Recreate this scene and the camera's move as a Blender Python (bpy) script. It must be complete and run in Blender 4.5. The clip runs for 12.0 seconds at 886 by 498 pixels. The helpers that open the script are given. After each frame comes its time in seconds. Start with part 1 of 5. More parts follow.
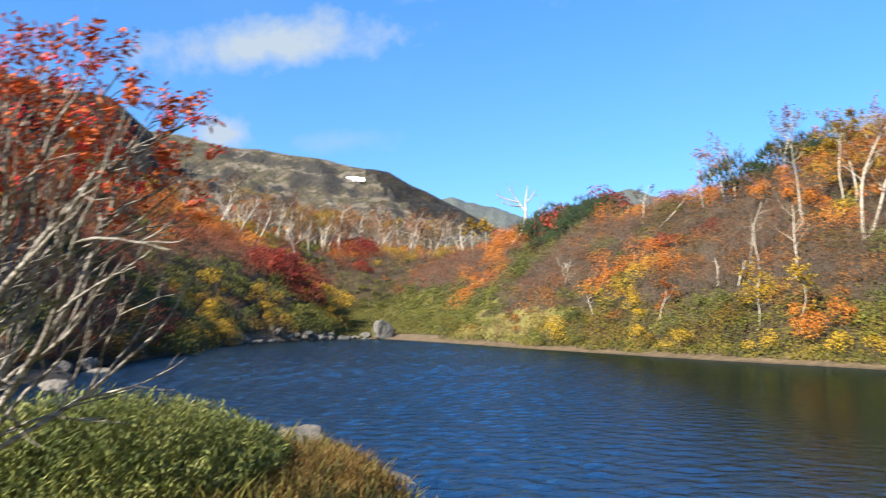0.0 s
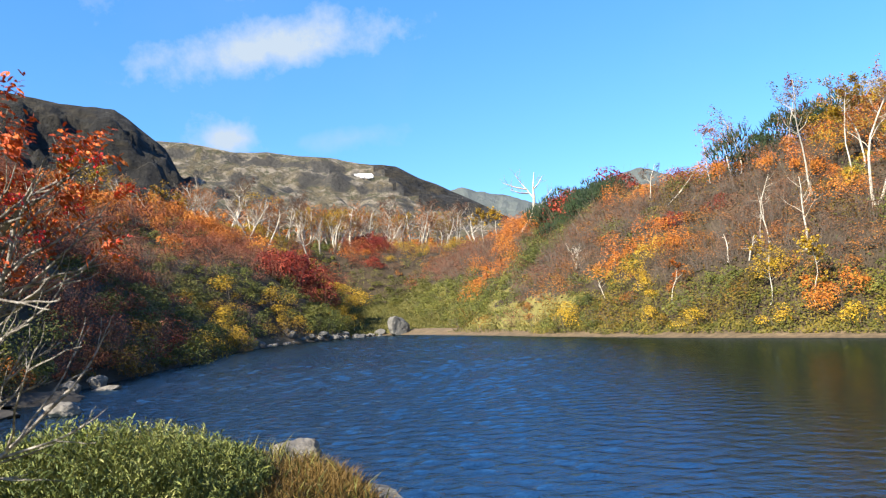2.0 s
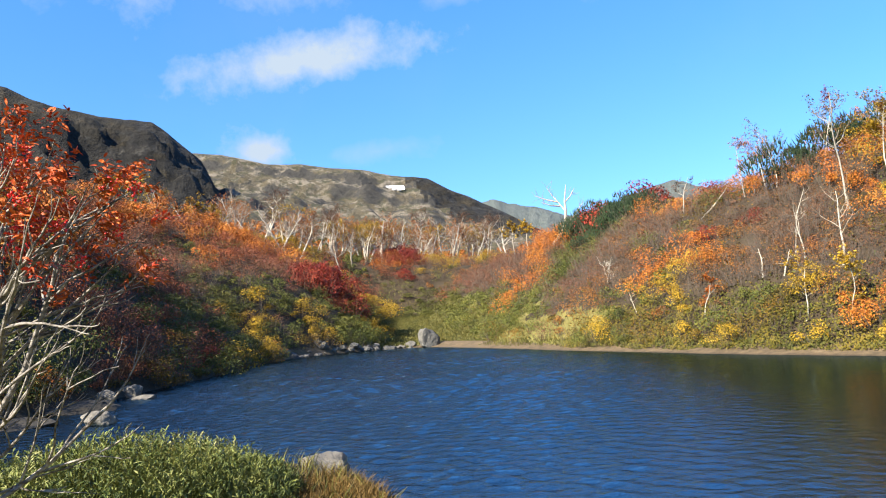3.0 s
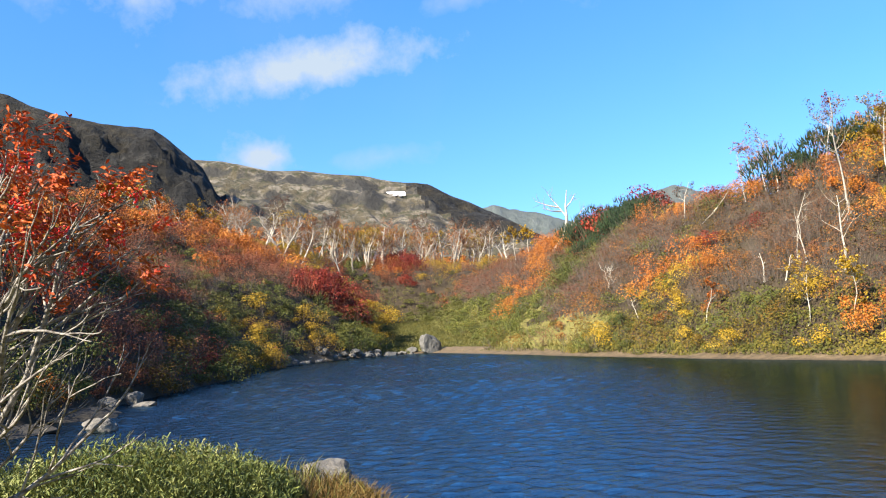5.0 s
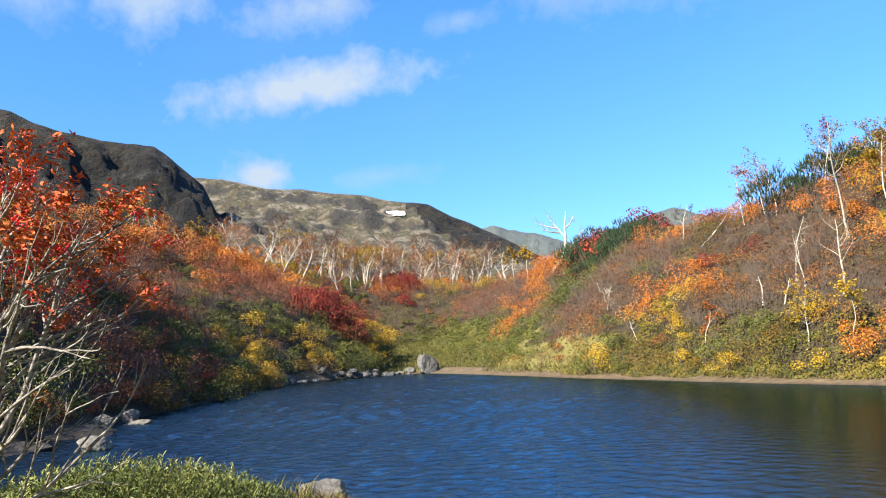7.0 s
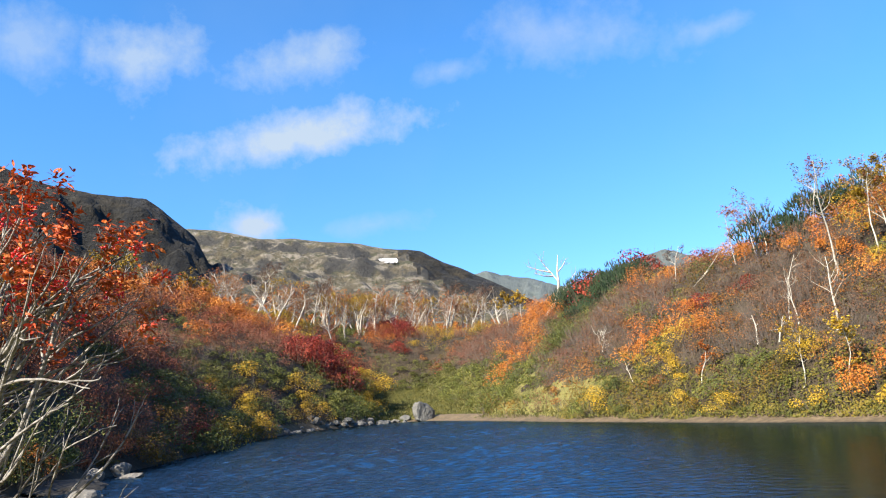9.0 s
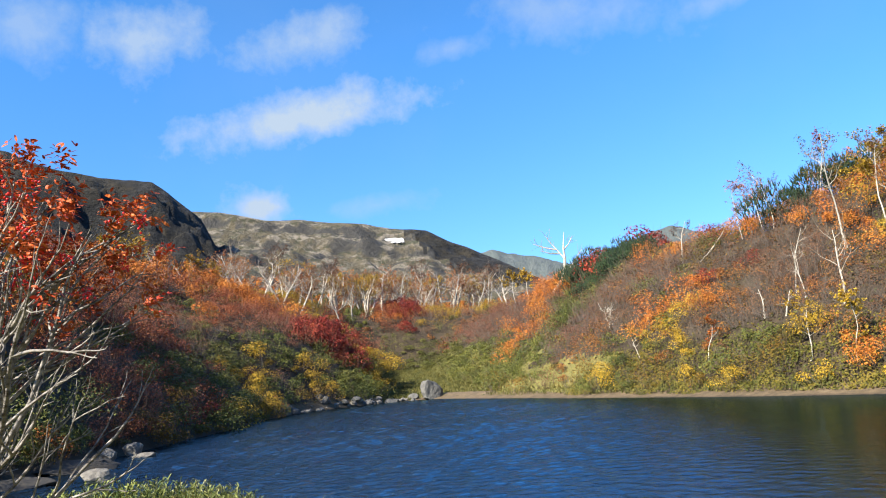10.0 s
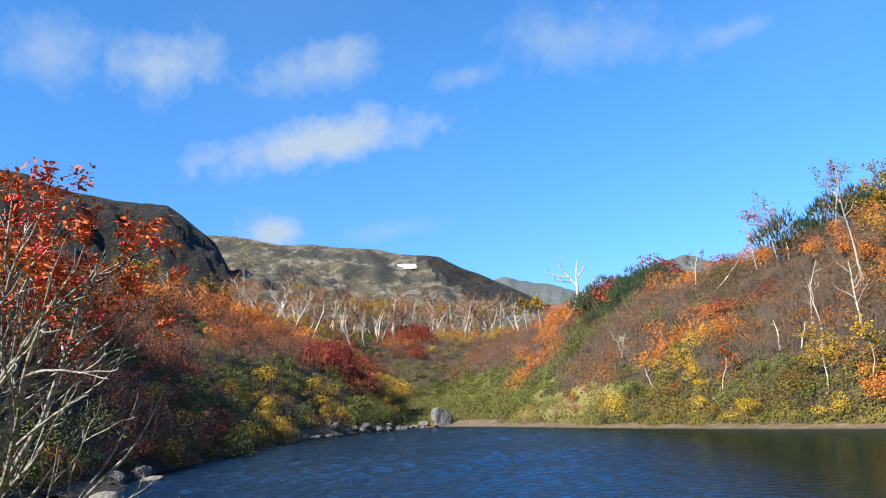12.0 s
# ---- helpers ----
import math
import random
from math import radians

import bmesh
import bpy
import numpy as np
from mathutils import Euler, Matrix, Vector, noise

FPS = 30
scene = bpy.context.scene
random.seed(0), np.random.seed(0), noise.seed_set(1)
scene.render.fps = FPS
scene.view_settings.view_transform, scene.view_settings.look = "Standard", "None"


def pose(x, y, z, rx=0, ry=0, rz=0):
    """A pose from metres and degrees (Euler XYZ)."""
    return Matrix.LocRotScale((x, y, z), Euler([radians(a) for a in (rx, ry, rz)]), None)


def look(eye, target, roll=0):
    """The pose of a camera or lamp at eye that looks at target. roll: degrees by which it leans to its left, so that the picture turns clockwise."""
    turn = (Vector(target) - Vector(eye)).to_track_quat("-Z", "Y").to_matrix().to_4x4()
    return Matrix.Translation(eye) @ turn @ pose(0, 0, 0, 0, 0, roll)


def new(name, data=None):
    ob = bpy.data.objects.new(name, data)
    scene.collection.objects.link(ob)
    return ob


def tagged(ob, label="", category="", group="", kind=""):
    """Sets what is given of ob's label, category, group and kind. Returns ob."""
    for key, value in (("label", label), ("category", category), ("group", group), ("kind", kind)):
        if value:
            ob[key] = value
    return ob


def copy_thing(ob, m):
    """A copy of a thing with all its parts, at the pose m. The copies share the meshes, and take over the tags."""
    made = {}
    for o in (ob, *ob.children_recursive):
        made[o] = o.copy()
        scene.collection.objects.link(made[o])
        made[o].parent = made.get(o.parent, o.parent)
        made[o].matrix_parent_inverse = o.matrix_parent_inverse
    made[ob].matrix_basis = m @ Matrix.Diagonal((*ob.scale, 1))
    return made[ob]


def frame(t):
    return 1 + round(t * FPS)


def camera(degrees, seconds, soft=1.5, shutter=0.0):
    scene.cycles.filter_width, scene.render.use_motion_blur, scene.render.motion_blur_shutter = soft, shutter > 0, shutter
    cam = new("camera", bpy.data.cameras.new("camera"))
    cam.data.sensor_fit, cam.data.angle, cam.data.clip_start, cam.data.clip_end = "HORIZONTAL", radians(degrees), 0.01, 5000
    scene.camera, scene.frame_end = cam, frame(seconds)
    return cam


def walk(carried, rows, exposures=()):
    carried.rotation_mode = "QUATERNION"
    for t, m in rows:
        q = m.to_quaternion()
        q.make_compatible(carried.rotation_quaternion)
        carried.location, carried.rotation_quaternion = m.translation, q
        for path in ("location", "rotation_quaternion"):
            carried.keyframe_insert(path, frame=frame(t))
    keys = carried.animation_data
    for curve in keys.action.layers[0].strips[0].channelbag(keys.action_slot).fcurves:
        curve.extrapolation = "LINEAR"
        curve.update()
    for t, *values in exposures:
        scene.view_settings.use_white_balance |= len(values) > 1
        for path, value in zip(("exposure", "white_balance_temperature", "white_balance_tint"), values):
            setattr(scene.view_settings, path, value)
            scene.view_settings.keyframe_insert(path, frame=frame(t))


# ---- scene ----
cam = camera(60.81, 12.0, soft=1.1, shutter=0.5)
PATH = [
    (0, (-0.428, -0.022, 1.49), (0.073, 9.916, 2.488), 0.6),
    (0.5, (-0.224, 0.03, 1.503), (0.848, 9.905, 2.654), -2.32),
    (1, (-0.07, 0.063, 1.553), (0.709, 9.99, 2.47), -1.2),
    (1.5, (-0.044, 0.097, 1.571), (0.491, 10.047, 2.424), -1.75),
    (2, (-0.04, 0.111, 1.646), (0.283, 10.067, 2.53), -2.95),
    (2.5, (-0.003, 0.011, 1.704), (-0.005, 9.913, 3.101), -2.71),
    (3, (0.007, -0.002, 1.696), (-0.076, 9.941, 2.755), -2.38),
    (5, (-0.003, 0.012, 1.698), (-0.095, 9.947, 2.833), -2.55),
    (5.5, (0.0, 0.0, 1.7), (-0.0, 9.918, 2.976), -2.48),
    (6, (0.002, -0.013, 1.701), (-0.033, 9.892, 3.081), -2.25),
    (6.5, (0.003, -0.009, 1.7), (-0.053, 9.893, 3.095), -2.17),
    (8.5, (-0.027, -0.005, 1.672), (-0.113, 9.873, 3.225), -1.25),
    (9, (-0.018, -0.035, 1.615), (0.039, 9.764, 3.613), -3.27),
    (9.5, (-0.002, -0.055, 1.578), (0.058, 9.771, 3.435), -3.34),
    (10, (-0.001, -0.043, 1.569), (-0.042, 9.805, 3.303), -3.92),
    (10.5, (-0.009, -0.021, 1.573), (-0.08, 9.801, 3.448), -3.85),
    (11, (-0.012, -0.032, 1.576), (-0.109, 9.739, 3.702), -3.37),
    (11.5, (-0.002, -0.047, 1.568), (-0.158, 9.725, 3.683), -3.14),
    (12, (0.001, -0.044, 1.565), (-0.183, 9.734, 3.652), -3.04),
]
walk(cam, [(t, look(eye, target, roll)) for t, eye, target, roll in PATH],
     [(0, 1.72, 6500, 10), (1.5, 1.84, 6500, 10), (6.7, 1.85, 6450, 10), (9, 1.79, 6300, 10), (12, 1.62, 6100, 10)])

# ---- sky and sun ----
SUN_BEARING, SUN_HEIGHT = -131.0, 35.0  # degrees; bearing clockwise from +y


def bearing_way(bearing, up):
    b, e = radians(bearing), radians(up)
    return Vector((math.sin(b) * math.cos(e), math.cos(b) * math.cos(e), math.sin(e)))


sun_data = bpy.data.lights.new("sun", "SUN")
sun_data.energy, sun_data.angle, sun_data.color = 5.0, radians(0.53), (1.0, 0.89, 0.70)
sun = new("sun", sun_data)
sun.matrix_world = look(bearing_way(SUN_BEARING, SUN_HEIGHT) * 200, (0, 0, 0))

world = bpy.data.worlds.new("sky")
scene.world = world
world.use_nodes = True


class Nodes:
    """Short hand for a node tree."""

    def __init__(self, tree):
        self.tree = tree

    def add(self, kind, *inputs, **settings):
        node = self.tree.nodes.new(kind)
        for key, value in settings.items():
            setattr(node, key, value)
        for slot, value in enumerate(inputs):
            if value is not None:
                self.put(node.inputs[slot], value)
        return node

    def put(self, socket, value):
        if isinstance(value, bpy.types.NodeSocket):
            self.tree.links.new(value, socket)
        elif isinstance(value, (tuple, list)) and len(value) == 3 and socket.type == "RGBA":
            socket.default_value = (*value, 1)
        else:
            socket.default_value = value

    def math(self, op, *values):
        return self.add("ShaderNodeMath", *values, operation=op).outputs[0]

    def dot(self, a, b):
        return self.add("ShaderNodeVectorMath", a, b, operation="DOT_PRODUCT").outputs["Value"]

    def mix(self, k, a, b, blend="MIX"):
        node = self.tree.nodes.new("ShaderNodeMix")
        node.data_type, node.blend_type = "RGBA", blend
        self.put(node.inputs[0], k), self.put(node.inputs[6], a), self.put(node.inputs[7], b)
        return node.outputs[2]

    def noise(self, where, size, detail=4, rough=0.55):
        node = self.add("ShaderNodeTexNoise", where)
        node.inputs["Scale"].default_value, node.inputs["Detail"].default_value = 1 / size, detail
        node.inputs["Roughness"].default_value = rough
        return node.outputs[0]

    def span(self, value, a, b, low=0.0, high=1.0):
        node = self.add("ShaderNodeMapRange", value, a, b, low, high)
        node.clamp = True
        return node.outputs[0]

    def ramp(self, value, colours, even=True):
        node = self.add("ShaderNodeValToRGB", value)
        bar = node.color_ramp
        while len(bar.elements) < len(colours):
            bar.elements.new(0.5)
        for n, c in enumerate(colours):
            bar.elements[n].position = n / (len(colours) - 1)
            bar.elements[n].color = (*c, 1)
        return node.outputs[0]


def sky():
    n = Nodes(world.node_tree)
    world.node_tree.nodes.clear()
    air = n.add("ShaderNodeTexSky", sky_type="NISHITA", sun_disc=False)
    air.sun_elevation, air.sun_rotation = radians(SUN_HEIGHT), radians(SUN_BEARING)
    air.air_density, air.dust_density, air.ozone_density = 1.0, 0.05, 2.5
    way = n.add("ShaderNodeTexCoord").outputs["Generated"]
    # the blue deepens from the horizon upwards
    up = n.span(n.add("ShaderNodeSeparateXYZ", way).outputs[2], 0.10, 0.42)
    blue = n.mix(1.0, air.outputs[0], n.mix(up, SKY_LOW, SKY_TINT), "MULTIPLY")
    # fair-weather clouds: bearing, elevation, half length and half height in degrees, slope, thickness
    clouds = [(-11.6, 20.0, 8.6, 1.75, 11, 1.0), (-14.0, 13.7, 3.0, 1.7, 0, 1.0), (-22.6, 25.1, 3.6, 2.7, 15, 0.75),
              (-29.6, 25.0, 3.0, 2.8, 0, 0.5), (-10.2, 25.6, 5.2, 1.6, 12, 0.65), (1.7, 24.8, 3.0, 0.9, 12, 0.4),
              (11.0, 26.8, 8.0, 2.4, -8, 0.42), (22.8, 25.2, 3.4, 0.9, 8, 0.42), (-5.0, 13.6, 4.0, 0.9, 5, 0.35)]
    puff = n.noise(way, 0.055, 7, 0.62)
    ragged = n.noise(way, 0.16, 4, 0.5)
    cover = 0.0
    for bearing, up, half, high, slope, thick in clouds:
        mid = bearing_way(bearing, up)
        right = Vector((math.cos(radians(bearing)), -math.sin(radians(bearing)), 0))
        above = right.cross(mid).normalized()
        c, s = math.cos(radians(slope)), math.sin(radians(slope))
        u = n.math("DIVIDE", n.dot(way, tuple(right * c + above * s)), math.sin(radians(half)))
        v = n.math("DIVIDE", n.dot(way, tuple(above * c - right * s)), math.sin(radians(high)))
        # u and v are measured from the cloud's middle
        u = n.math("SUBTRACT", u, mid.dot(right * c + above * s) / math.sin(radians(half)))
        v = n.math("SUBTRACT", v, mid.dot(above * c - right * s) / math.sin(radians(high)))
        ring = n.math("ADD", n.math("MULTIPLY", u, u), n.math("MULTIPLY", v, v))
        soft = n.math("SUBTRACT", 1.0, n.math("SQRT", ring))
        soft = n.math("ADD", soft, n.math("MULTIPLY", n.math("SUBTRACT", puff, 0.5), 2.6))
        soft = n.math("ADD", soft, n.math("MULTIPLY", n.math("SUBTRACT", ragged, 0.5), 1.6))
        front = n.math("GREATER_THAN", n.dot(way, tuple(mid)), 0.5)
        body = n.math("MULTIPLY", n.span(soft, -0.15, 0.95, 0, thick), front)
        cover = n.math("MAXIMUM", cover, body)
    haze = n.span(n.noise(way, 0.5, 5, 0.6), 0.55, 0.9, 0, 0.10)
    cover = n.math("MAXIMUM", cover, haze)
    colour = n.mix(cover, blue, CLOUD)
    back = n.add("ShaderNodeBackground", colour, SKY_STRENGTH)
    n.tree.links.new(back.outputs[0], n.add("ShaderNodeOutputWorld").inputs[0])


SKY_TINT, SKY_LOW, CLOUD, SKY_STRENGTH = (0.44, 0.86, 1.18), (0.435, 0.68, 1.03), (2.5, 3.0, 3.6), 0.071
sky()

# ---- materials ----


def surface(name):
    m = bpy.data.materials.new(name)
    m.use_nodes = True
    n = Nodes(m.node_tree)
    shader = m.node_tree.nodes["Principled BSDF"]
    return m, n, shader


def bumped(n, shader, value, strength, distance):
    node = n.add("ShaderNodeBump")
    node.inputs["Strength"].default_value, node.inputs["Distance"].default_value = strength, distance
    n.put(node.inputs["Height"], value)
    n.put(shader.inputs["Normal"], node.outputs[0])


def leaf_material(name, colours, patch=2.5, thin=0.07):
    """Leaves: each island takes a colour of its own, drifting from plant to plant."""
    m, n, shader = surface(name)
    geo = n.add("ShaderNodeNewGeometry")
    k = n.math("MULTIPLY", geo.outputs["Random Per Island"], 0.40)
    drift = n.span(n.noise(geo.outputs["Position"], patch, 2), 0.32, 0.68, 0.0, 0.60)
    # the small leaves within a dense head
    speck = n.noise(geo.outputs["Position"], 0.09, 3, 0.7)
    k = n.math("ADD", k, n.span(speck, 0.3, 0.7, -0.22, 0.22))
    colour = n.ramp(n.math("ADD", k, drift), colours)
    bumped(n, shader, speck, 1.0, 0.06)
    plant = n.span(n.add("ShaderNodeObjectInfo").outputs["Random"], 0, 1, 0.75, 1.2)
    colour = n.mix(1.0, colour, n.add("ShaderNodeCombineColor", plant, plant, plant).outputs[0], "MULTIPLY")
    n.put(shader.inputs["Base Color"], colour)
    shader.inputs["Roughness"].default_value = 0.55
    shader.inputs["Specular IOR Level"].default_value = 0.25
    back = n.add("ShaderNodeBsdfTranslucent", colour)
    both = n.add("ShaderNodeMixShader", thin, shader.outputs[0], back.outputs[0])
    n.tree.links.new(both.outputs[0], n.tree.nodes["Material Output"].inputs[0])
    return m


def bark_material(name, light, dark, size=0.12, cover=0.5):
    m, n, shader = surface(name)
    where = n.add("ShaderNodeNewGeometry").outputs["Position"]
    flat = n.add("ShaderNodeVectorMath", where, (1, 1, 2.6), operation="MULTIPLY").outputs[0]
    k = n.span(n.noise(flat, size, 5, 0.65), cover - 0.08, cover + 0.16)
    big = n.span(n.noise(where, 1.3, 3), 0.3, 0.75, 0.72, 1.08)
    colour = n.mix(1.0, n.mix(k, light, dark), n.add("ShaderNodeCombineColor", big, big, big).outputs[0], "MULTIPLY")
    n.put(shader.inputs["Base Color"], colour)
    shader.inputs["Roughness"].default_value = 0.75
    shader.inputs["Specular IOR Level"].default_value = 0.2
    bumped(n, shader, k, 0.5, 0.01)
    return m


def rock_material(name, light, dark, lichen, size=0.35):
    m, n, shader = surface(name)
    where = n.add("ShaderNodeNewGeometry").outputs["Position"]
    k = n.span(n.noise(where, size, 6, 0.65), 0.35, 0.68)
    spots = n.span(n.noise(where, size * 0.33, 3, 0.6), 0.58, 0.66)
    colour = n.mix(k, dark, light)
    colour = n.mix(n.math("MULTIPLY", spots, 0.6), colour, lichen)
    n.put(shader.inputs["Base Color"], colour)
    shader.inputs["Roughness"].default_value = 0.85
    grain = n.math("ADD", n.noise(where, size * 0.5, 8, 0.7), n.math("MULTIPLY", n.noise(where, size * 0.08, 4, 0.7), 0.3))
    bumped(n, shader, grain, 0.8, size * 0.25)
    return m


CRIMSON = leaf_material("crimson_leaves", [(0.0616, 0.00782, 0.00644), (0.142, 0.0152, 0.01), (0.218, 0.0261, 0.0125), (0.26, 0.0566, 0.0179)])
RUST = leaf_material("rust_leaves", [(0.12, 0.034, 0.018), (0.23, 0.062, 0.027), (0.31, 0.094, 0.036), (0.31, 0.14, 0.052)], 4, 0.09)
ORANGE = leaf_material("orange_leaves", [(0.184, 0.051, 0.0105), (0.32, 0.0918, 0.0143), (0.392, 0.136, 0.0172), (0.367, 0.184, 0.0333)])
YELLOW = leaf_material("yellow_leaves", [(0.133, 0.0986, 0.0112), (0.274, 0.17, 0.0112), (0.37, 0.235, 0.0157), (0.385, 0.258, 0.0392)])
GREEN = leaf_material("green_leaves", [(0.0209, 0.0291, 0.007), (0.0528, 0.065, 0.013), (0.105, 0.112, 0.02), (0.198, 0.168, 0.034)], 3)
BAMBOO = leaf_material("bamboo_leaves", [(0.0319, 0.0428, 0.00854), (0.0679, 0.0744, 0.0147), (0.111, 0.112, 0.0221), (0.168, 0.145, 0.0417)], 3)
PINE = leaf_material("pine_needles", [(0.00568, 0.0152, 0.00571), (0.0104, 0.0261, 0.00862), (0.0213, 0.0413, 0.0125), (0.0332, 0.0522, 0.0179)], 3, 0.09)
MIXED = leaf_material("turning_leaves", [(0.024, 0.0206, 0.00261), (0.0698, 0.0499, 0.00545), (0.143, 0.0847, 0.0074), (0.148, 0.0581, 0.0074)], 1.6)
BROWN = leaf_material("withered_leaves", [(0.0618, 0.0284, 0.0159), (0.103, 0.046, 0.0243), (0.14, 0.0671, 0.0327), (0.144, 0.0842, 0.0342)], 3, 0.09)
TURF = leaf_material("turf_blades", [(0.026, 0.034, 0.007), (0.06, 0.066, 0.013), (0.105, 0.096, 0.02), (0.14, 0.118, 0.028)], 1.5)
TAWNY = leaf_material("tawny_leaves", [(0.0998, 0.0382, 0.0108), (0.2, 0.0765, 0.018), (0.299, 0.123, 0.0252), (0.319, 0.162, 0.036)], 2.0, 0.09)
ROSE = leaf_material("rosy_leaves", [(0.075, 0.03, 0.022), (0.15, 0.055, 0.034), (0.21, 0.078, 0.043), (0.22, 0.11, 0.06)], 2.5, 0.09)
TWIG = bark_material("grey_twigs", (0.105, 0.086, 0.074), (0.05, 0.035, 0.03), 0.3)
RED_TWIG = bark_material("reddish_twigs", (0.12, 0.072, 0.05), (0.065, 0.035, 0.025), 0.4)
PALE_TWIG = bark_material("pale_twigs", (0.27, 0.226, 0.183), (0.156, 0.121, 0.0944), 0.4)
BIRCH = bark_material("birch_bark", (0.477, 0.44, 0.381), (0.202, 0.161, 0.123), 0.22, 0.56)
ROWAN = bark_material("rowan_bark", (0.36, 0.34, 0.32), (0.08, 0.07, 0.064), 0.06, 0.47)
GREY_ROCK = rock_material("grey_andesite", (0.125, 0.121, 0.114), (0.0599, 0.0582, 0.057), (0.166, 0.161, 0.144))
PALE_ROCK = rock_material("pale_stone", (0.184, 0.17, 0.152), (0.0878, 0.0805, 0.0719), (0.221, 0.211, 0.19), 0.2)

DARK_ROCK = rock_material("dark_wet_stone", (0.028, 0.023, 0.018), (0.009, 0.008, 0.007), (0.045, 0.04, 0.034), 0.3)


def ground_materials():
    soil, n, shader = surface("forest_floor")
    where = n.add("ShaderNodeNewGeometry").outputs["Position"]
    litter = n.ramp(n.noise(where, 0.5, 6, 0.7), [(0.008, 0.006, 0.003), (0.02, 0.014, 0.007), (0.042, 0.028, 0.013), (0.075, 0.05, 0.023)])
    n.put(shader.inputs["Base Color"], litter)
    shader.inputs["Roughness"].default_value = 0.95
    bumped(n, shader, n.noise(where, 0.2, 5), 0.8, 0.1)

    sand, n, shader = surface("shore_gravel")
    where = n.add("ShaderNodeNewGeometry").outputs["Position"]
    colour = n.ramp(n.span(n.noise(where, 0.6, 8, 0.8), 0.3, 0.7), [(0.028, 0.02, 0.011), (0.068, 0.048, 0.025), (0.115, 0.08, 0.043), (0.17, 0.13, 0.078)])
    wet = n.span(n.add("ShaderNodeSeparateXYZ", where).outputs[2], 0.0, 0.09, 0.45, 1.0)
    colour = n.mix(1.0, colour, n.add("ShaderNodeCombineColor", wet, wet, wet).outputs[0], "MULTIPLY")
    n.put(shader.inputs["Base Color"], colour)
    shader.inputs["Roughness"].default_value = 0.9
    bumped(n, shader, n.noise(where, 0.08, 5), 0.8, 0.05)

    turf, n, shader = surface("meadow_turf")
    where = n.add("ShaderNodeNewGeometry").outputs["Position"]
    a = n.ramp(n.noise(where, 1.8, 6, 0.65), [(0.0461, 0.0538, 0.0127), (0.102, 0.0987, 0.0232), (0.152, 0.13, 0.0338), (0.184, 0.148, 0.0549)])
    n.put(shader.inputs["Base Color"], a)
    shader.inputs["Roughness"].default_value = 0.95
    bumped(n, shader, n.noise(where, 0.15, 5), 1.0, 0.1)

    fell, n, shader = surface("mountain_side")
    geo = n.add("ShaderNodeNewGeometry")
    where = geo.outputs["Position"]
    steep = n.span(n.add("ShaderNodeSeparateXYZ", geo.outputs["Normal"]).outputs[2], 0.63, 0.87)
    rough = n.noise(where, 30, 9, 0.68)
    fine = n.noise(where, 3, 8, 0.74)
    stone = n.ramp(fine, [(0.0138, 0.0134, 0.0135), (0.0323, 0.0314, 0.0296), (0.0599, 0.056, 0.0507), (0.111, 0.103, 0.0884)])
    heath = n.ramp(n.math("ADD", n.math("MULTIPLY", rough, 0.65), n.math("MULTIPLY", fine, 0.35)),
                   [(0.0238, 0.0224, 0.0125), (0.0533, 0.0462, 0.0251), (0.0972, 0.0798, 0.0462), (0.122, 0.104, 0.0726), (0.173, 0.154, 0.122)])
    scree = n.span(n.noise(where, 11, 8, 0.75), 0.48, 0.58)
    heath = n.mix(n.math("MULTIPLY", scree, 0.8), heath, (0.26, 0.228, 0.185))
    scrub = n.span(n.noise(where, 7, 7, 0.72), 0.50, 0.57)
    heath = n.mix(n.math("MULTIPLY", scrub, 0.85), heath, (0.036, 0.04, 0.018))
    crag = n.span(n.noise(n.add("ShaderNodeVectorMath", where, (1, 1, 2.2), operation="MULTIPLY").outputs[0], 24, 8, 0.72), 0.53, 0.60)
    edge = n.math("SUBTRACT", n.math("ADD", steep, n.span(fine, 0.2, 0.8, -0.35, 0.35)), n.math("MULTIPLY", crag, 0.7))
    n.put(shader.inputs["Base Color"], n.mix(n.span(edge, 0.25, 0.75), stone, heath))
    shader.inputs["Roughness"].default_value = 0.95
    bumped(n, shader, n.math("ADD", n.noise(where, 10, 9, 0.74), n.math("MULTIPLY", fine, 0.35)), 1.0, 6.0)

    crags, n, shader = surface("shaded_dark_crags")
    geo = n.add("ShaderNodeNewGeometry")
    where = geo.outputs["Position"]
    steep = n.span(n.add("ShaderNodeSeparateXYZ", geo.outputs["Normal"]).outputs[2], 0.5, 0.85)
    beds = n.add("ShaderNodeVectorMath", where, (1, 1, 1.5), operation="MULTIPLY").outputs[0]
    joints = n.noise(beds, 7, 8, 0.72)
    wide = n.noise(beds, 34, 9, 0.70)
    # dark andesite and heath, both deepened further to hold the cliff's shade
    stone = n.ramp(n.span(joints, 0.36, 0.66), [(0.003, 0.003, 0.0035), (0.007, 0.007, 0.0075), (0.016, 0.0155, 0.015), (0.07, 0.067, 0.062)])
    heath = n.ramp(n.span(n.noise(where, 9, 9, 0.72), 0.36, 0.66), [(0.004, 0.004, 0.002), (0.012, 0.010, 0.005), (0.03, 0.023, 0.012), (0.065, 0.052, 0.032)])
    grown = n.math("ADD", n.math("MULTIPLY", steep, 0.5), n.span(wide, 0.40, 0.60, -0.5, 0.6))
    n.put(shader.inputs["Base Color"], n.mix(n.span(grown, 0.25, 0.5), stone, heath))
    shader.inputs["Roughness"].default_value = 0.95
    bumped(n, shader, n.math("ADD", joints, n.math("MULTIPLY", wide, 2.0)), 1.0, 12.0)

    hazy, n, shader = surface("hazy_distant_slopes")
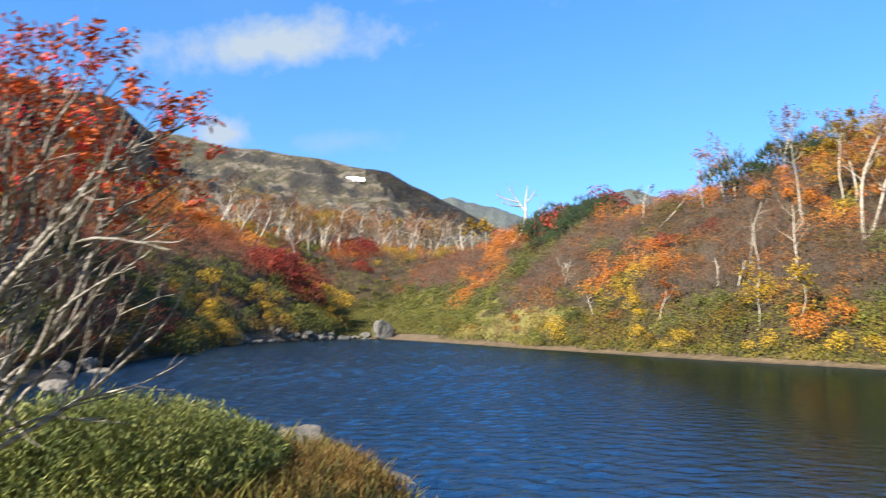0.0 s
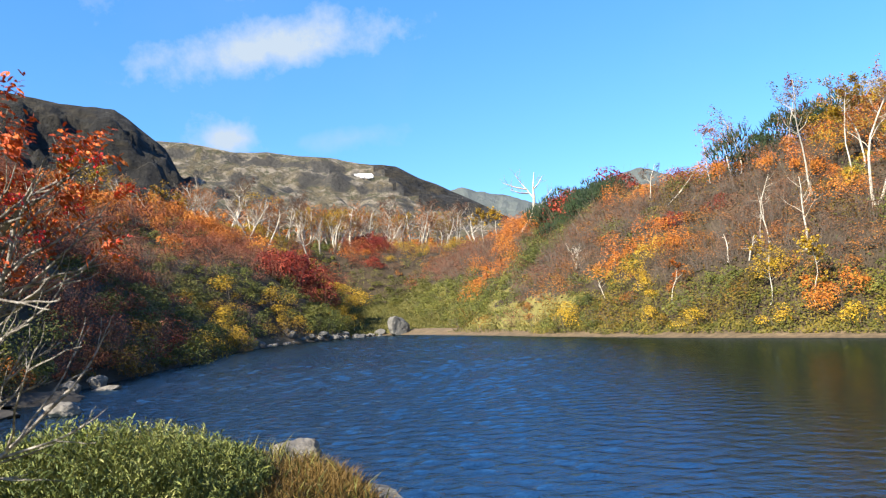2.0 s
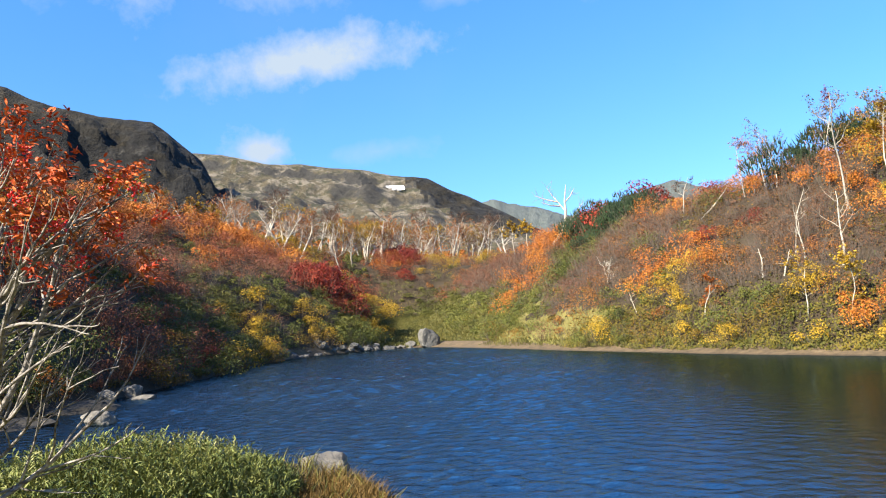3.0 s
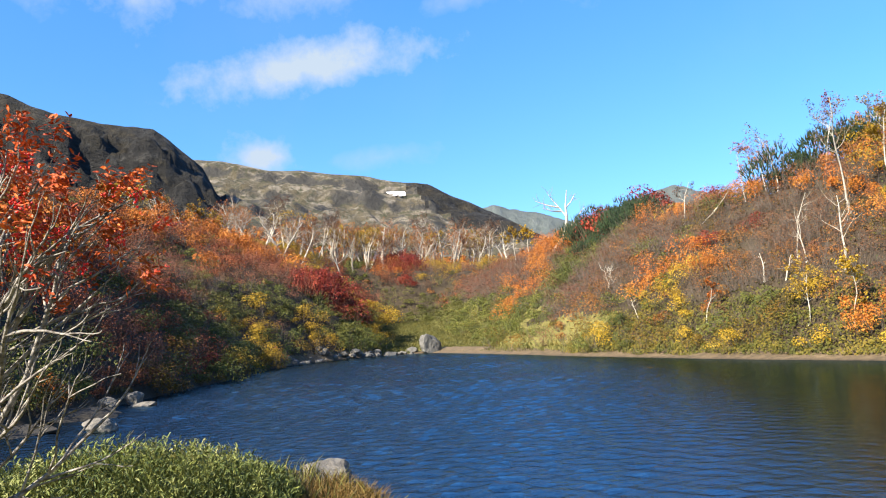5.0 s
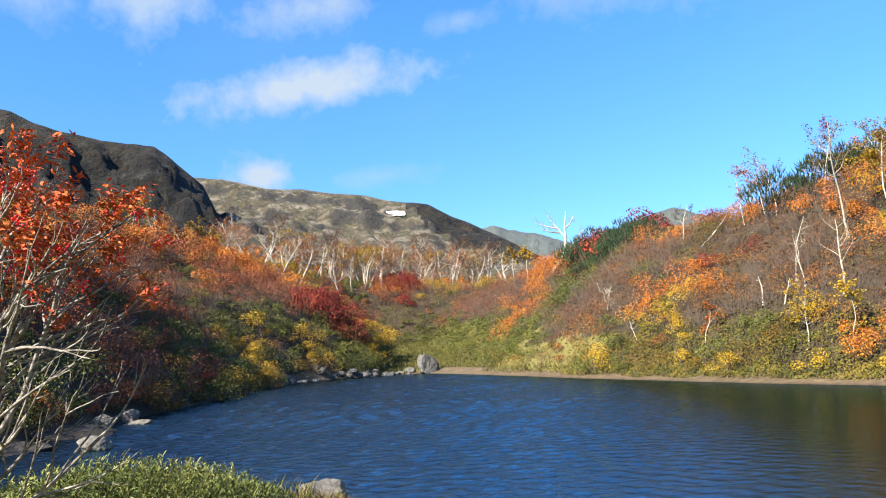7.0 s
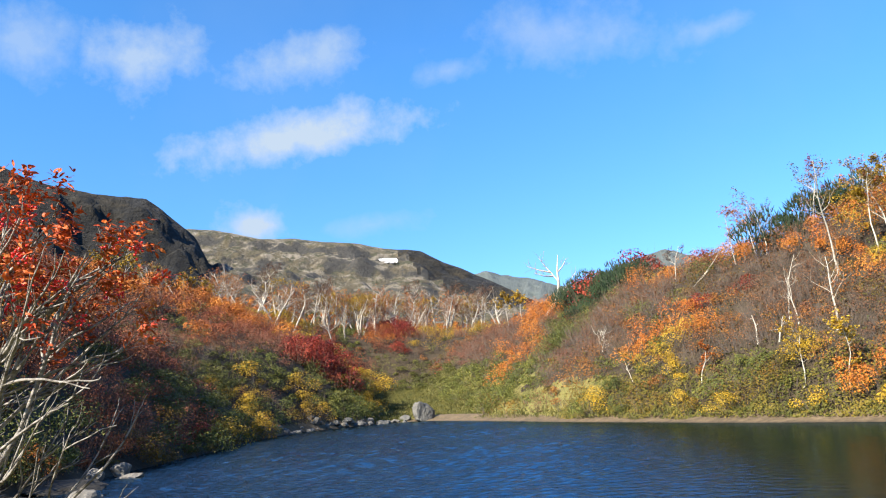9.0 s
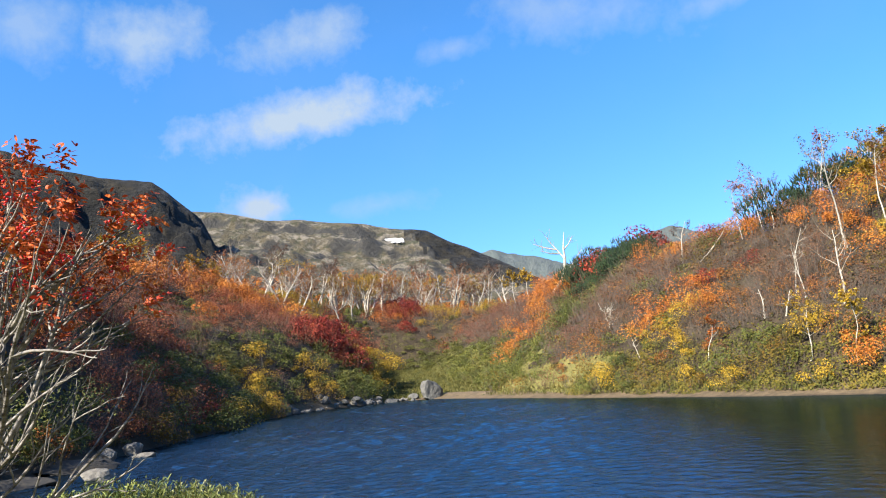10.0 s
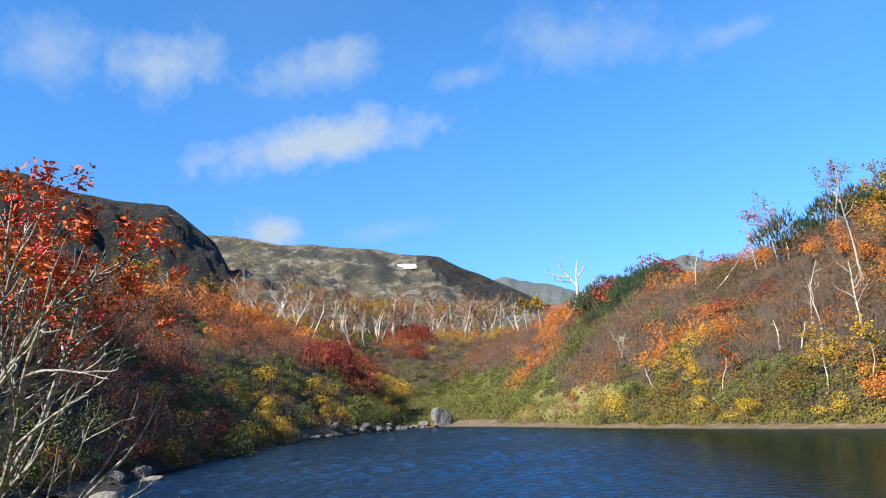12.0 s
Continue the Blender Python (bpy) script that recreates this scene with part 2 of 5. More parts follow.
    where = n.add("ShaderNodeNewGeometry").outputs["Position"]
    # pale blue-green tones: the haze of distance is put into the slope colour
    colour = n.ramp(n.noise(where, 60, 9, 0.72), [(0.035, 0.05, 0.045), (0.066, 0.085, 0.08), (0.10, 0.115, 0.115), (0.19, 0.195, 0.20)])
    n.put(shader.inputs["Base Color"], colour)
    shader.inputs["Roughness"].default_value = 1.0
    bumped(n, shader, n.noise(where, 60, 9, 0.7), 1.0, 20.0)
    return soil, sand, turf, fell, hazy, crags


def water_material():
    """Peaty water under small wind ripples; a polarised, weak reflection of sky and slopes."""
    m, n, shader = surface("lake_water")
    where = n.add("ShaderNodeNewGeometry").outputs["Position"]
    chop = n.add("ShaderNodeVectorMath", where, (0.85, 1.0, 1.0), operation="MULTIPLY").outputs[0]
    h = n.noise(chop, 0.2, 5, 0.6)
    bump = n.add("ShaderNodeBump")
    bump.inputs["Strength"].default_value, bump.inputs["Distance"].default_value = 1.0, WAVE
    # the water lies calmer in the lee of the slope
    axes = n.add("ShaderNodeSeparateXYZ", where).outputs
    lee = n.math("SUBTRACT", axes[0], n.math("MULTIPLY", axes[1], 0.25))
    n.put(bump.inputs["Height"], n.math("MULTIPLY", h, n.span(lee, -2, 4, 1.0, 0.15)))
    gloss = n.add("ShaderNodeBsdfGlossy", (0.57, 0.85, 1.0), 0.04)
    n.put(gloss.inputs["Normal"], bump.outputs[0])
    body = n.add("ShaderNodeBsdfDiffuse", (0.002, 0.0025, 0.003))
    fresnel = n.add("ShaderNodeFresnel", 1.33)
    n.put(fresnel.inputs["Normal"], bump.outputs[0])
    share = n.math("POWER", n.span(fresnel.outputs[0], 0.42, 0.95), 1.35)
    share = n.math("MULTIPLY_ADD", share, MIRROR, 0.004)
    both = n.add("ShaderNodeMixShader", share, body.outputs[0], gloss.outputs[0])
    n.tree.links.new(both.outputs[0], n.tree.nodes["Material Output"].inputs[0])
    return m


MIRROR = 0.335
WAVE = 0.05
SOIL, SAND, MEADOW_TURF, FELL, HAZY, CRAGS = ground_materials()
WATER = water_material()
m_snow, n_snow, s_snow = surface("old_snow")
s_snow.inputs["Base Color"].default_value = (0.82, 0.83, 0.86, 1)
s_snow.inputs["Roughness"].default_value = 0.7
bumped(n_snow, s_snow, n_snow.noise(n_snow.add("ShaderNodeNewGeometry").outputs["Position"], 2.0, 5), 0.5, 0.5)

# ---- landform ----
LAKE = np.array([
    (-0.4, 6.7), (0.3, 4.5), (1.6, 3.0), (5, 2.0), (10, 2.5), (15, 7), (18, 15), (18.4, 22), (17.2, 27.5), (15.7, 30.3),
    (13.1, 35.1), (9.8, 43.3), (7.5, 49), (4.6, 58), (0.4, 69), (-2.7, 76.4), (-7, 71.2), (-9.5, 66.3), (-11.9, 58.7),
    (-12, 48.5), (-10.9, 34.5), (-10.7, 28.4), (-10.4, 24), (-10.2, 20), (-10.1, 16.8), (-9.4, 13), (-7.6, 10.5),
    (-5.5, 9.3), (-3.5, 9.6), (-1.9, 9.9), (-0.9, 8.2)])
# the flat wet meadow where the stream comes in
MEADOW = np.array([(-6.8, 71.5), (-7.2, 85), (-9.5, 103), (-11.5, 121), (-4, 121), (-1.5, 100), (1.5, 85), (2.6, 67)])


def smooth(a, b, v):
    t = np.clip((v - a) / (b - a), 0, 1)
    return t * t * (3 - 2 * t)


def vnoise(x, y, seed=0):
    """Value noise in 0..1 on arrays."""
    xi, yi = np.floor(x), np.floor(y)
    fx, fy = x - xi, y - yi
    fx, fy = fx * fx * (3 - 2 * fx), fy * fy * (3 - 2 * fy)

    def lattice(a, b):
        h = (a.astype(np.int64) * 374761393 + b.astype(np.int64) * 668265263 + seed * 974634777) & 0x7FFFFFFF
        h = ((h ^ (h >> 13)) * 1274126177) & 0x7FFFFFFF
        return ((h ^ (h >> 16)) & 0xFFFF) / 65535.0

    low = lattice(xi, yi) * (1 - fx) + lattice(xi + 1, yi) * fx
    high = lattice(xi, yi + 1) * (1 - fx) + lattice(xi + 1, yi + 1) * fx
    return low * (1 - fy) + high * fy


def fbm(x, y, size, octaves=4, seed=0):
    total, amp, norm = 0.0, 1.0, 0.0
    for k in range(octaves):
        total = total + amp * vnoise(x / size * 2**k + 17.3 * k, y / size * 2**k - 9.1 * k, seed + k)
        norm, amp = norm + amp, amp * 0.5
    return total / norm - 0.5


def outside(poly, x, y):
    """Signed distance to a polygon, positive outside."""
    d = np.full(x.shape, 1e9)
    inside = np.zeros(x.shape, bool)
    for (ax, ay), (bx, by) in zip(poly, np.roll(poly, -1, 0)):
        ex, ey = bx - ax, by - ay
        k = np.clip(((x - ax) * ex + (y - ay) * ey) / (ex * ex + ey * ey), 0, 1)
        d = np.minimum(d, (x - ax - k * ex) ** 2 + (y - ay - k * ey) ** 2)
        inside ^= ((ay > y) != (by > y)) & (x < (y - ay) / (by - ay + 1e-12) * ex + ax)
    return np.where(inside, -1, 1) * np.sqrt(d)


LEFT = ([0, 0.4, 1.2, 4.5, 10, 20, 35, 60, 110, 200], [0, 0.3, 0.9, 3.9, 7.5, 12.2, 15.2, 18, 22, 30])
RIGHT = ([0, 0.7, 1.6, 4, 8, 15, 25, 40, 80, 200], [0, 0.16, 0.6, 3.1, 6.3, 11.6, 17.2, 22.5, 32, 40])
NEAR = ([0, 0.25, 2, 6, 20, 60, 200], [0, 0.12, 0.16, 0.35, 1.2, 5, 12])
# crests: bearing and elevation in degrees
CLIFF = ([-60, -45, -36, -30.9, -29.3, -27.9, -26.2, -24.3, -22.9, -21.7, -20.6, -19, -18.2, -17.3, -16, -14, -10],
         [15, 17.5, 17.4, 17.0, 16.4, 16.0, 15.9, 15.7, 15.6, 15.5, 14.8, 13.5, 12.8, 11.0, 8.6, 6, 3])
PLATEAU = ([-40, -25, -18.9, -16.9, -15.8, -13.7, -10.8, -8.3, -6.1, -4.4, -1.4, 0.3, 1.6, 3.3, 4.8, 5.6, 7.6, 10, 16],
           [13.6, 13.5, 13.4, 13.3, 13.2, 12.75, 12.6, 12.35, 12.1, 11.75, 11.4, 10.5, 10.05, 9.2, 8.4, 8.0, 6.9, 5, 3])
FAR_PEAK = ([-20, -3, 2.7, 3.8, 4.8, 6, 7.2, 8.4, 11, 20, 35], [5, 8.6, 9.8, 10.1, 9.7, 9.2, 8.9, 8.5, 7.8, 6, 4])
DOME = ([0, 7, 9.3, 11.9, 14.4, 17, 18.8, 21.4, 26, 40, 60], [4, 6.6, 7.8, 8.8, 9.4, 10.2, 9.6, 8.6, 8, 8, 6])


def height(x, y):
    x, y = np.asarray(x, float), np.asarray(y, float)
    lake = outside(LAKE, x, y)
    d = np.minimum(lake, outside(MEADOW, x, y))
    floor_z = np.where(y > 75, np.interp(y, [75, 120, 220, 400], [0.05, 4.0, 9, 14]), 0)
    d_wavy = np.maximum(d + np.clip(d, 0, 6) / 6 * 2.2 * fbm(x, y, 9, 3, 5), 0)
    right = smooth(-8, 2, x + 0.02 * np.clip(y - 120, 0, 80))
    near = smooth(20, 8, y) * (1 - smooth(11, 17, x))
    left_z = np.interp(d_wavy, *LEFT) * (1 + 0.3 * smooth(-22, -45, x) * smooth(95, 60, y))
    right_z = np.interp(d_wavy, *RIGHT) * (1 - 0.16 * smooth(55, 85, y))
    z = (1 - right) * left_z + right * right_z
    z = (1 - near) * z + near * np.interp(np.maximum(d, 0), *NEAR)
    z = z + right * (1 - near) * np.clip(d - 7, 0, 9) / 9 * 1.3 * fbm(x, y, 15, 3, 25)
    z = z + floor_z + np.clip(d, 0, 8) * 0.10 * fbm(x, y, 4, 4, 2)
    z = np.where(lake < 0, np.maximum(0.45 * lake, -2.5), z)
    r, bearing = np.hypot(x, y), np.degrees(np.arctan2(x, y))
    # beyond the brows the ground keeps below the line of sight to the mountains
    brow = np.interp(bearing, [-30, -17, -15, -12, -8, -3, 0, 5, 9.2, 11.4, 13.5, 17.5, 19.5, 21.5, 23.4, 25.3, 27.1, 29, 30.8, 38, 46],
                     [11, 7.7, 7.0, 6.2, 5.4, 5.0, 4.7, 4.9, 6.3, 6.7, 7.1, 7.0, 7.6, 8.2, 8.6, 9.0, 10.1, 10.8, 11.9, 12.6, 15])
    low = np.minimum(z, 1.7 + r * np.tan(np.radians(brow)))
    edge = np.interp(bearing, [4, 16, 24], [95, 58, 46])
    z = z + (low - z) * smooth(0, 1, (r - edge) / np.interp(bearing, [4, 16], [30, 12]))
    far = r > 150
    if far.any():
        rough = fbm(x, y, 60, 6, 11)
        base = z
        fine = fbm(x, y, 7, 3, 71)
        block = np.abs(fbm(x, y, 13, 3, 81)) * 2
        gully = np.abs(fbm(x, y, 26, 4, 31)) * 2

        def crest(table, near_r, far_r, shape, bump):
            sight = np.tan(np.radians(np.interp(bearing, *table) + 0.28 * fbm(bearing, bearing * 0, 2.2, 5, 3)))
            top = 1.7 + far_r * sight
            k = (r - near_r) / (far_r - near_r) + 0.10 * rough
            up = np.interp(k, *shape) - np.clip(r - far_r, 0, 3000) * 0.0010
            foot = np.minimum(base, top)
            return np.where(r > near_r - 30, np.minimum(1.7 + np.minimum(r, far_r) * sight, foot + (top - foot) * up + bump * np.minimum(0.2, rough * 1.5 - 1.1 * gully - 0.8 * block + 1.3 * fine) * np.clip(np.minimum(k * 5, (1.0 - k) * 7), 0, 1)), -99)

        crag = ([0, 0.40, 0.55, 0.60, 0.75, 0.80, 0.95, 1.0], [0, 0.22, 0.31, 0.50, 0.58, 0.86, 0.95, 1.0])
        slope = ([0, 0.5, 0.70, 0.715, 0.86, 0.88, 0.97, 1.0], [0, 0.36, 0.52, 0.62, 0.74, 0.87, 0.955, 1.0])
        even = ([0, 1.0], [0, 1.0])
        z = np.maximum(z, crest(CLIFF, 215, 345, crag, 11))
        z = np.maximum(z, crest(PLATEAU, 215, 470, slope, 6))
        z = np.maximum(z, crest(DOME, 420, 720, even, 8))
        z = np.maximum(z, crest(FAR_PEAK, 900, 1500, even, 9))
        z = np.where(r > 1800, z * np.interp(r, [1800, 4200], [1, 0.2]), z)
    return z


# ---- mesh helpers ----


def mesh_of(name, verts, faces, materials, index=None, soft=False):
    """A mesh from arrays: verts (n, 3) and faces (m, 3 or 4)."""
    verts, faces = np.asarray(verts, np.float32), np.asarray(faces, np.int32)
    me = bpy.data.meshes.new(name)
    me.vertices.add(len(verts))
    me.vertices.foreach_set("co", verts.ravel())
    me.loops.add(faces.size)
    me.loops.foreach_set("vertex_index", faces.ravel())
    me.polygons.add(len(faces))
    me.polygons.foreach_set("loop_start", np.arange(len(faces), dtype=np.int32) * faces.shape[1])
    if index is not None:
        me.polygons.foreach_set("material_index", np.asarray(index, np.int32))
    if soft:
        me.polygons.foreach_set("use_smooth", np.ones(len(faces), bool))
    for m in materials if isinstance(materials, (list, tuple)) else [materials]:
        me.materials.append(m)
    me.update(calc_edges=True)
    return me


def part(name, me, parent, label=""):
    ob = new(name, me)
    ob.parent = parent
    return tagged(ob, label)


class Build:
    """Collects pieces of one mesh."""

    def __init__(self):
        self.verts, self.faces, self.count = [], [], 0

    def add(self, verts, faces):
        self.verts.append(np.asarray(verts, float))
        self.faces.append(np.asarray(faces, int) + self.count)
        self.count += len(verts)
        return self

    def mesh(self, name, material, soft=False):
        return mesh_of(name, np.concatenate(self.verts), np.concatenate(self.faces), material, None, soft)


def cross(a, b):
    a, b = np.asarray(a, float), np.asarray(b, float)
    return np.stack([a[..., 1] * b[..., 2] - a[..., 2] * b[..., 1], a[..., 2] * b[..., 0] - a[..., 0] * b[..., 2], a[..., 0] * b[..., 1] - a[..., 1] * b[..., 0]], -1)


def unit(v):
    return v / (np.sqrt((v * v).sum(-1, keepdims=True)) + 1e-9)


def leaves(rng, centres, outward, length, width, droop=0.0):
    """Pointed leaves, slightly folded at random; length and width may be arrays."""
    n = len(centres)
    normal = unit(outward + rng.normal(0, 0.34, (n, 3)))
    along = unit(cross(normal, rng.normal(0, 1, (n, 3))))
    along[:, 2] -= droop
    along = unit(along)
    side = unit(cross(normal, along))
    length = np.broadcast_to(np.asarray(length, float) * rng.uniform(0.7, 1.3, n), (n,))[:, None]
    width = np.broadcast_to(np.asarray(width, float) * rng.uniform(0.7, 1.3, n), (n,))[:, None]
    verts = np.stack([centres - along * length / 2, centres + side * width / 2, centres + along * length / 2, centres - side * width / 2], 1)
    return verts.reshape(-1, 3), np.arange(4 * n).reshape(-1, 4)


def tube(points, radii, sides=5):
    """A tapered limb along points."""
    p = np.asarray(points, float)
    t = unit(np.gradient(p, axis=0))
    a = unit(cross(t, np.array([0.31, 0.87, 0.38])))
    b = cross(t, a)
    turn = np.linspace(0, 2 * np.pi, sides, endpoint=False)
    ring = np.cos(turn)[None, :, None] * a[:, None] + np.sin(turn)[None, :, None] * b[:, None]
    verts = p[:, None] + ring * np.asarray(radii, float)[:, None, None]
    k, j = np.meshgrid(np.arange(len(p) - 1), np.arange(sides), indexing="ij")
    q = np.stack([k * sides + j, k * sides + (j + 1) % sides, (k + 1) * sides + (j + 1) % sides, (k + 1) * sides + j], -1)
    return verts.reshape(-1, 3), q.reshape(-1, 4)


def bent(rng, start, way, length, steps, wander, rise=0.0):
    """A wandering line; rise bends it upwards."""
    p, pts = np.array(start, float), [np.array(start, float)]
    way = unit(np.array(way, float))
    for _ in range(steps):
        way = unit(way + rng.normal(0, wander, 3) + np.array([0, 0, rise]))
        p = p + way * length / steps
        pts.append(p.copy())
    return np.array(pts), way


def clump(rng, count, radius, tall, blobs=7, base=0.15):
    """Places of leaves on a bush of several rounded heads, with the way out at each."""
    spread = rng.normal(0, 0.42, (blobs, 2)).clip(-0.8, 0.8) * radius
    size = rng.uniform(0.32, 0.58, blobs) * radius
    top = tall * (1 - 0.45 * (np.hypot(*spread.T) / radius) ** 2) * rng.uniform(0.72, 1.05, blobs)
    mid = np.c_[spread, np.maximum(top - size, base)]
    pick = rng.choice(blobs, count, p=size**2 / (size**2).sum())
    way = unit(rng.normal(0, 1, (count, 3)) + np.array([0, 0, 0.55]))
    far = size[pick] * rng.uniform(0.62, 1.08, count)
    pts = mid[pick] + way * far[:, None] * np.array([1, 1, 0.85])
    pts[:, 2] = np.maximum(pts[:, 2], rng.uniform(0.02, 0.25, count))
    return pts, unit(way + np.array([0, 0, 0.5]))


def ground_z(x, y):
    return float(height(np.array([x]), np.array([y]))[0])

# ---- ground, water, snow ----


def ground_sheet():
    bearings = np.radians(np.concatenate([np.arange(-46, 46, 0.28), np.arange(46, 314, 4)]))
    radii = np.concatenate([[0.003], np.geomspace(1, 15, 52), np.arange(15.4, 80, 0.45), np.geomspace(81, 125, 18), np.geomspace(130, 230, 20), np.arange(234, 490, 4.0), np.geomspace(500, 4600, 42)])
    b, r = np.meshgrid(bearings, radii, indexing="ij")
    x, y = r * np.sin(b), r * np.cos(b)
    z = height(x.ravel(), y.ravel())
    strip = outside(LAKE, x.ravel(), y.ravel())
    z = z - 0.12 * smooth(2.1, 1.4, strip) * (x.ravel() > -2.7) * (y.ravel() > 24)
    verts = np.c_[x.ravel(), y.ravel(), z]
    nb, nr = b.shape
    i, j = np.meshgrid(np.arange(nb), np.arange(nr - 1), indexing="ij")
    faces = np.stack([i * nr + j, i * nr + j + 1, ((i + 1) % nb) * nr + j + 1, ((i + 1) % nb) * nr + j], -1).reshape(-1, 4)
    mid = verts[faces].mean(1)
    lake, wet = outside(LAKE, mid[:, 0], mid[:, 1]), outside(MEADOW, mid[:, 0], mid[:, 1])
    far = np.hypot(mid[:, 0], mid[:, 1])
    kind = np.zeros(len(faces), int)
    kind[(lake < 1.1 + 0.9 * fbm(mid[:, 0], mid[:, 1], 3, 3, 8)) & (mid[:, 1] > 22) & (mid[:, 0] < -1) & (mid[:, 1] > 52)] = 1
    grass = ((wet < 4.5 + 6 * fbm(mid[:, 0], mid[:, 1], 6, 3, 14)) & (mid[:, 1] < 119)) | ((lake > 1.1) & (lake < 3.5) & (mid[:, 0] > -3) & (mid[:, 1] > 50)) | ((mid[:, 1] < 12) & (lake > 0))
    kind[grass & (lake > 0.8)] = 2
    kind[far > 205 + 40 * fbm(mid[:, 0], mid[:, 1], 40, 3, 9)] = 3
    # the dark crags, with the cliff's shade put into their colour: the western cliff, and the broken edge of the
    # plateau where it falls eastwards
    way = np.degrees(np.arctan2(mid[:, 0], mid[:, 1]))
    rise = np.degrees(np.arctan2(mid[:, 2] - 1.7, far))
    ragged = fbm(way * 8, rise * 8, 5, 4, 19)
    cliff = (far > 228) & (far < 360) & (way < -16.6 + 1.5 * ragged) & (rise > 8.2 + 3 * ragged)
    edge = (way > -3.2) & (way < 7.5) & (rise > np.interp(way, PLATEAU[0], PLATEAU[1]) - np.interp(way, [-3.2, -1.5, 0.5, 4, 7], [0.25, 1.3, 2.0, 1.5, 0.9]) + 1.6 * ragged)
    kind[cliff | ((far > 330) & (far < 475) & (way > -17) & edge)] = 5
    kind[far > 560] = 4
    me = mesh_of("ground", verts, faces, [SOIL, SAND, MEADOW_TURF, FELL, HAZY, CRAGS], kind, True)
    return tagged(new("ground", me), "valley ground rising from the lake to bare rocky mountains", "ground", kind="structure")


ground_sheet()

def beach():
    """The strip of bare gravel between the water and the plants."""
    line = LAKE[7:16]
    run = np.r_[0, np.cumsum(np.hypot(*np.diff(line, axis=0).T))]
    s = np.arange(0, run[-1], 0.25)
    c = np.stack([np.interp(s, run, line[:, k]) for k in (0, 1)], 1)
    for _ in range(24):
        c[1:-1] = (c[:-2] + 2 * c[1:-1] + c[2:]) / 4
    t = unit(np.gradient(c, axis=0))
    out = np.c_[t[:, 1], -t[:, 0]]
    across = np.array([-0.9, -0.4, -0.1, 0.15, 0.4, 0.7, 1.0, 1.35, 1.8, 2.2])
    rise = np.array([-0.35, -0.16, -0.035, 0.05, 0.11, 0.17, 0.25, 0.4, 0.55, 0.62])
    place = c[:, None] + out[:, None] * across[None, :, None]
    z = rise[None] + 0.07 * fbm(place[..., 0], place[..., 1], 1.3, 4, 51)
    z[:, -1] -= 0.25
    n, w = len(s), len(across)
    i, j = np.meshgrid(np.arange(n - 1), np.arange(w - 1), indexing="ij")
    q = np.stack([i * w + j, i * w + j + 1, (i + 1) * w + j + 1, (i + 1) * w + j], -1).reshape(-1, 4)
    me = mesh_of("beach", np.c_[place.reshape(-1, 2), z.ravel()], q, SAND, None, True)
    tagged(new("beach", me), "narrow strip of pale brown gravel along the shore", "beach", kind="structure")


beach()


def water_sheet():
    """The lake with its wind waves, finer towards the near shore."""
    rng = np.random.default_rng(12)
    way = np.radians(np.concatenate([np.arange(-44, 46, 0.34), np.arange(46, 100, 6.0)]))
    far = np.cumsum(np.concatenate([np.full(330, 0.075), np.full(300, 0.12), np.full(130, 0.18)])) + 1.2
    b, r = np.meshgrid(way, far, indexing="ij")
    x, y = r * np.sin(b), r * np.cos(b)
    z = np.zeros(x.shape)
    for _ in range(26):
        wave = 0.22 * 2 ** rng.uniform(0, 1.2)
        turn = rng.normal(0.1, 0.95)
        k = 2 * np.pi / wave
        z += STEEP * wave**0.85 * np.sin(k * (x * math.sin(turn) + y * math.cos(turn)) + rng.uniform(0, 6.3))
    z *= 0.7 + 0.9 * np.clip(fbm(x, y, 7, 3, 61) + 0.35, 0, 1)
    z *= 1 - 0.82 * smooth(-2, 4, x - 0.25 * y)  # calmer in the lee of the slope
    nb, nr = b.shape
    i, j = np.meshgrid(np.arange(nb - 1), np.arange(nr - 1), indexing="ij")
    q = np.stack([i * nr + j, i * nr + j + 1, (i + 1) * nr + j + 1, (i + 1) * nr + j], -1).reshape(-1, 4)
    mid_x, mid_y = x.ravel()[q].mean(1), y.ravel()[q].mean(1)
    q = q[outside(LAKE, mid_x, mid_y) < 0.9]
    used, q = np.unique(q, return_inverse=True)
    me = mesh_of("water", np.c_[x.ravel(), y.ravel(), z.ravel()][used], q.reshape(-1, 4), WATER, None, True)
    tagged(new("water", me), "dark blue lake water rippled by the wind", "lake", kind="structure")


STEEP = 0.005
water_sheet()


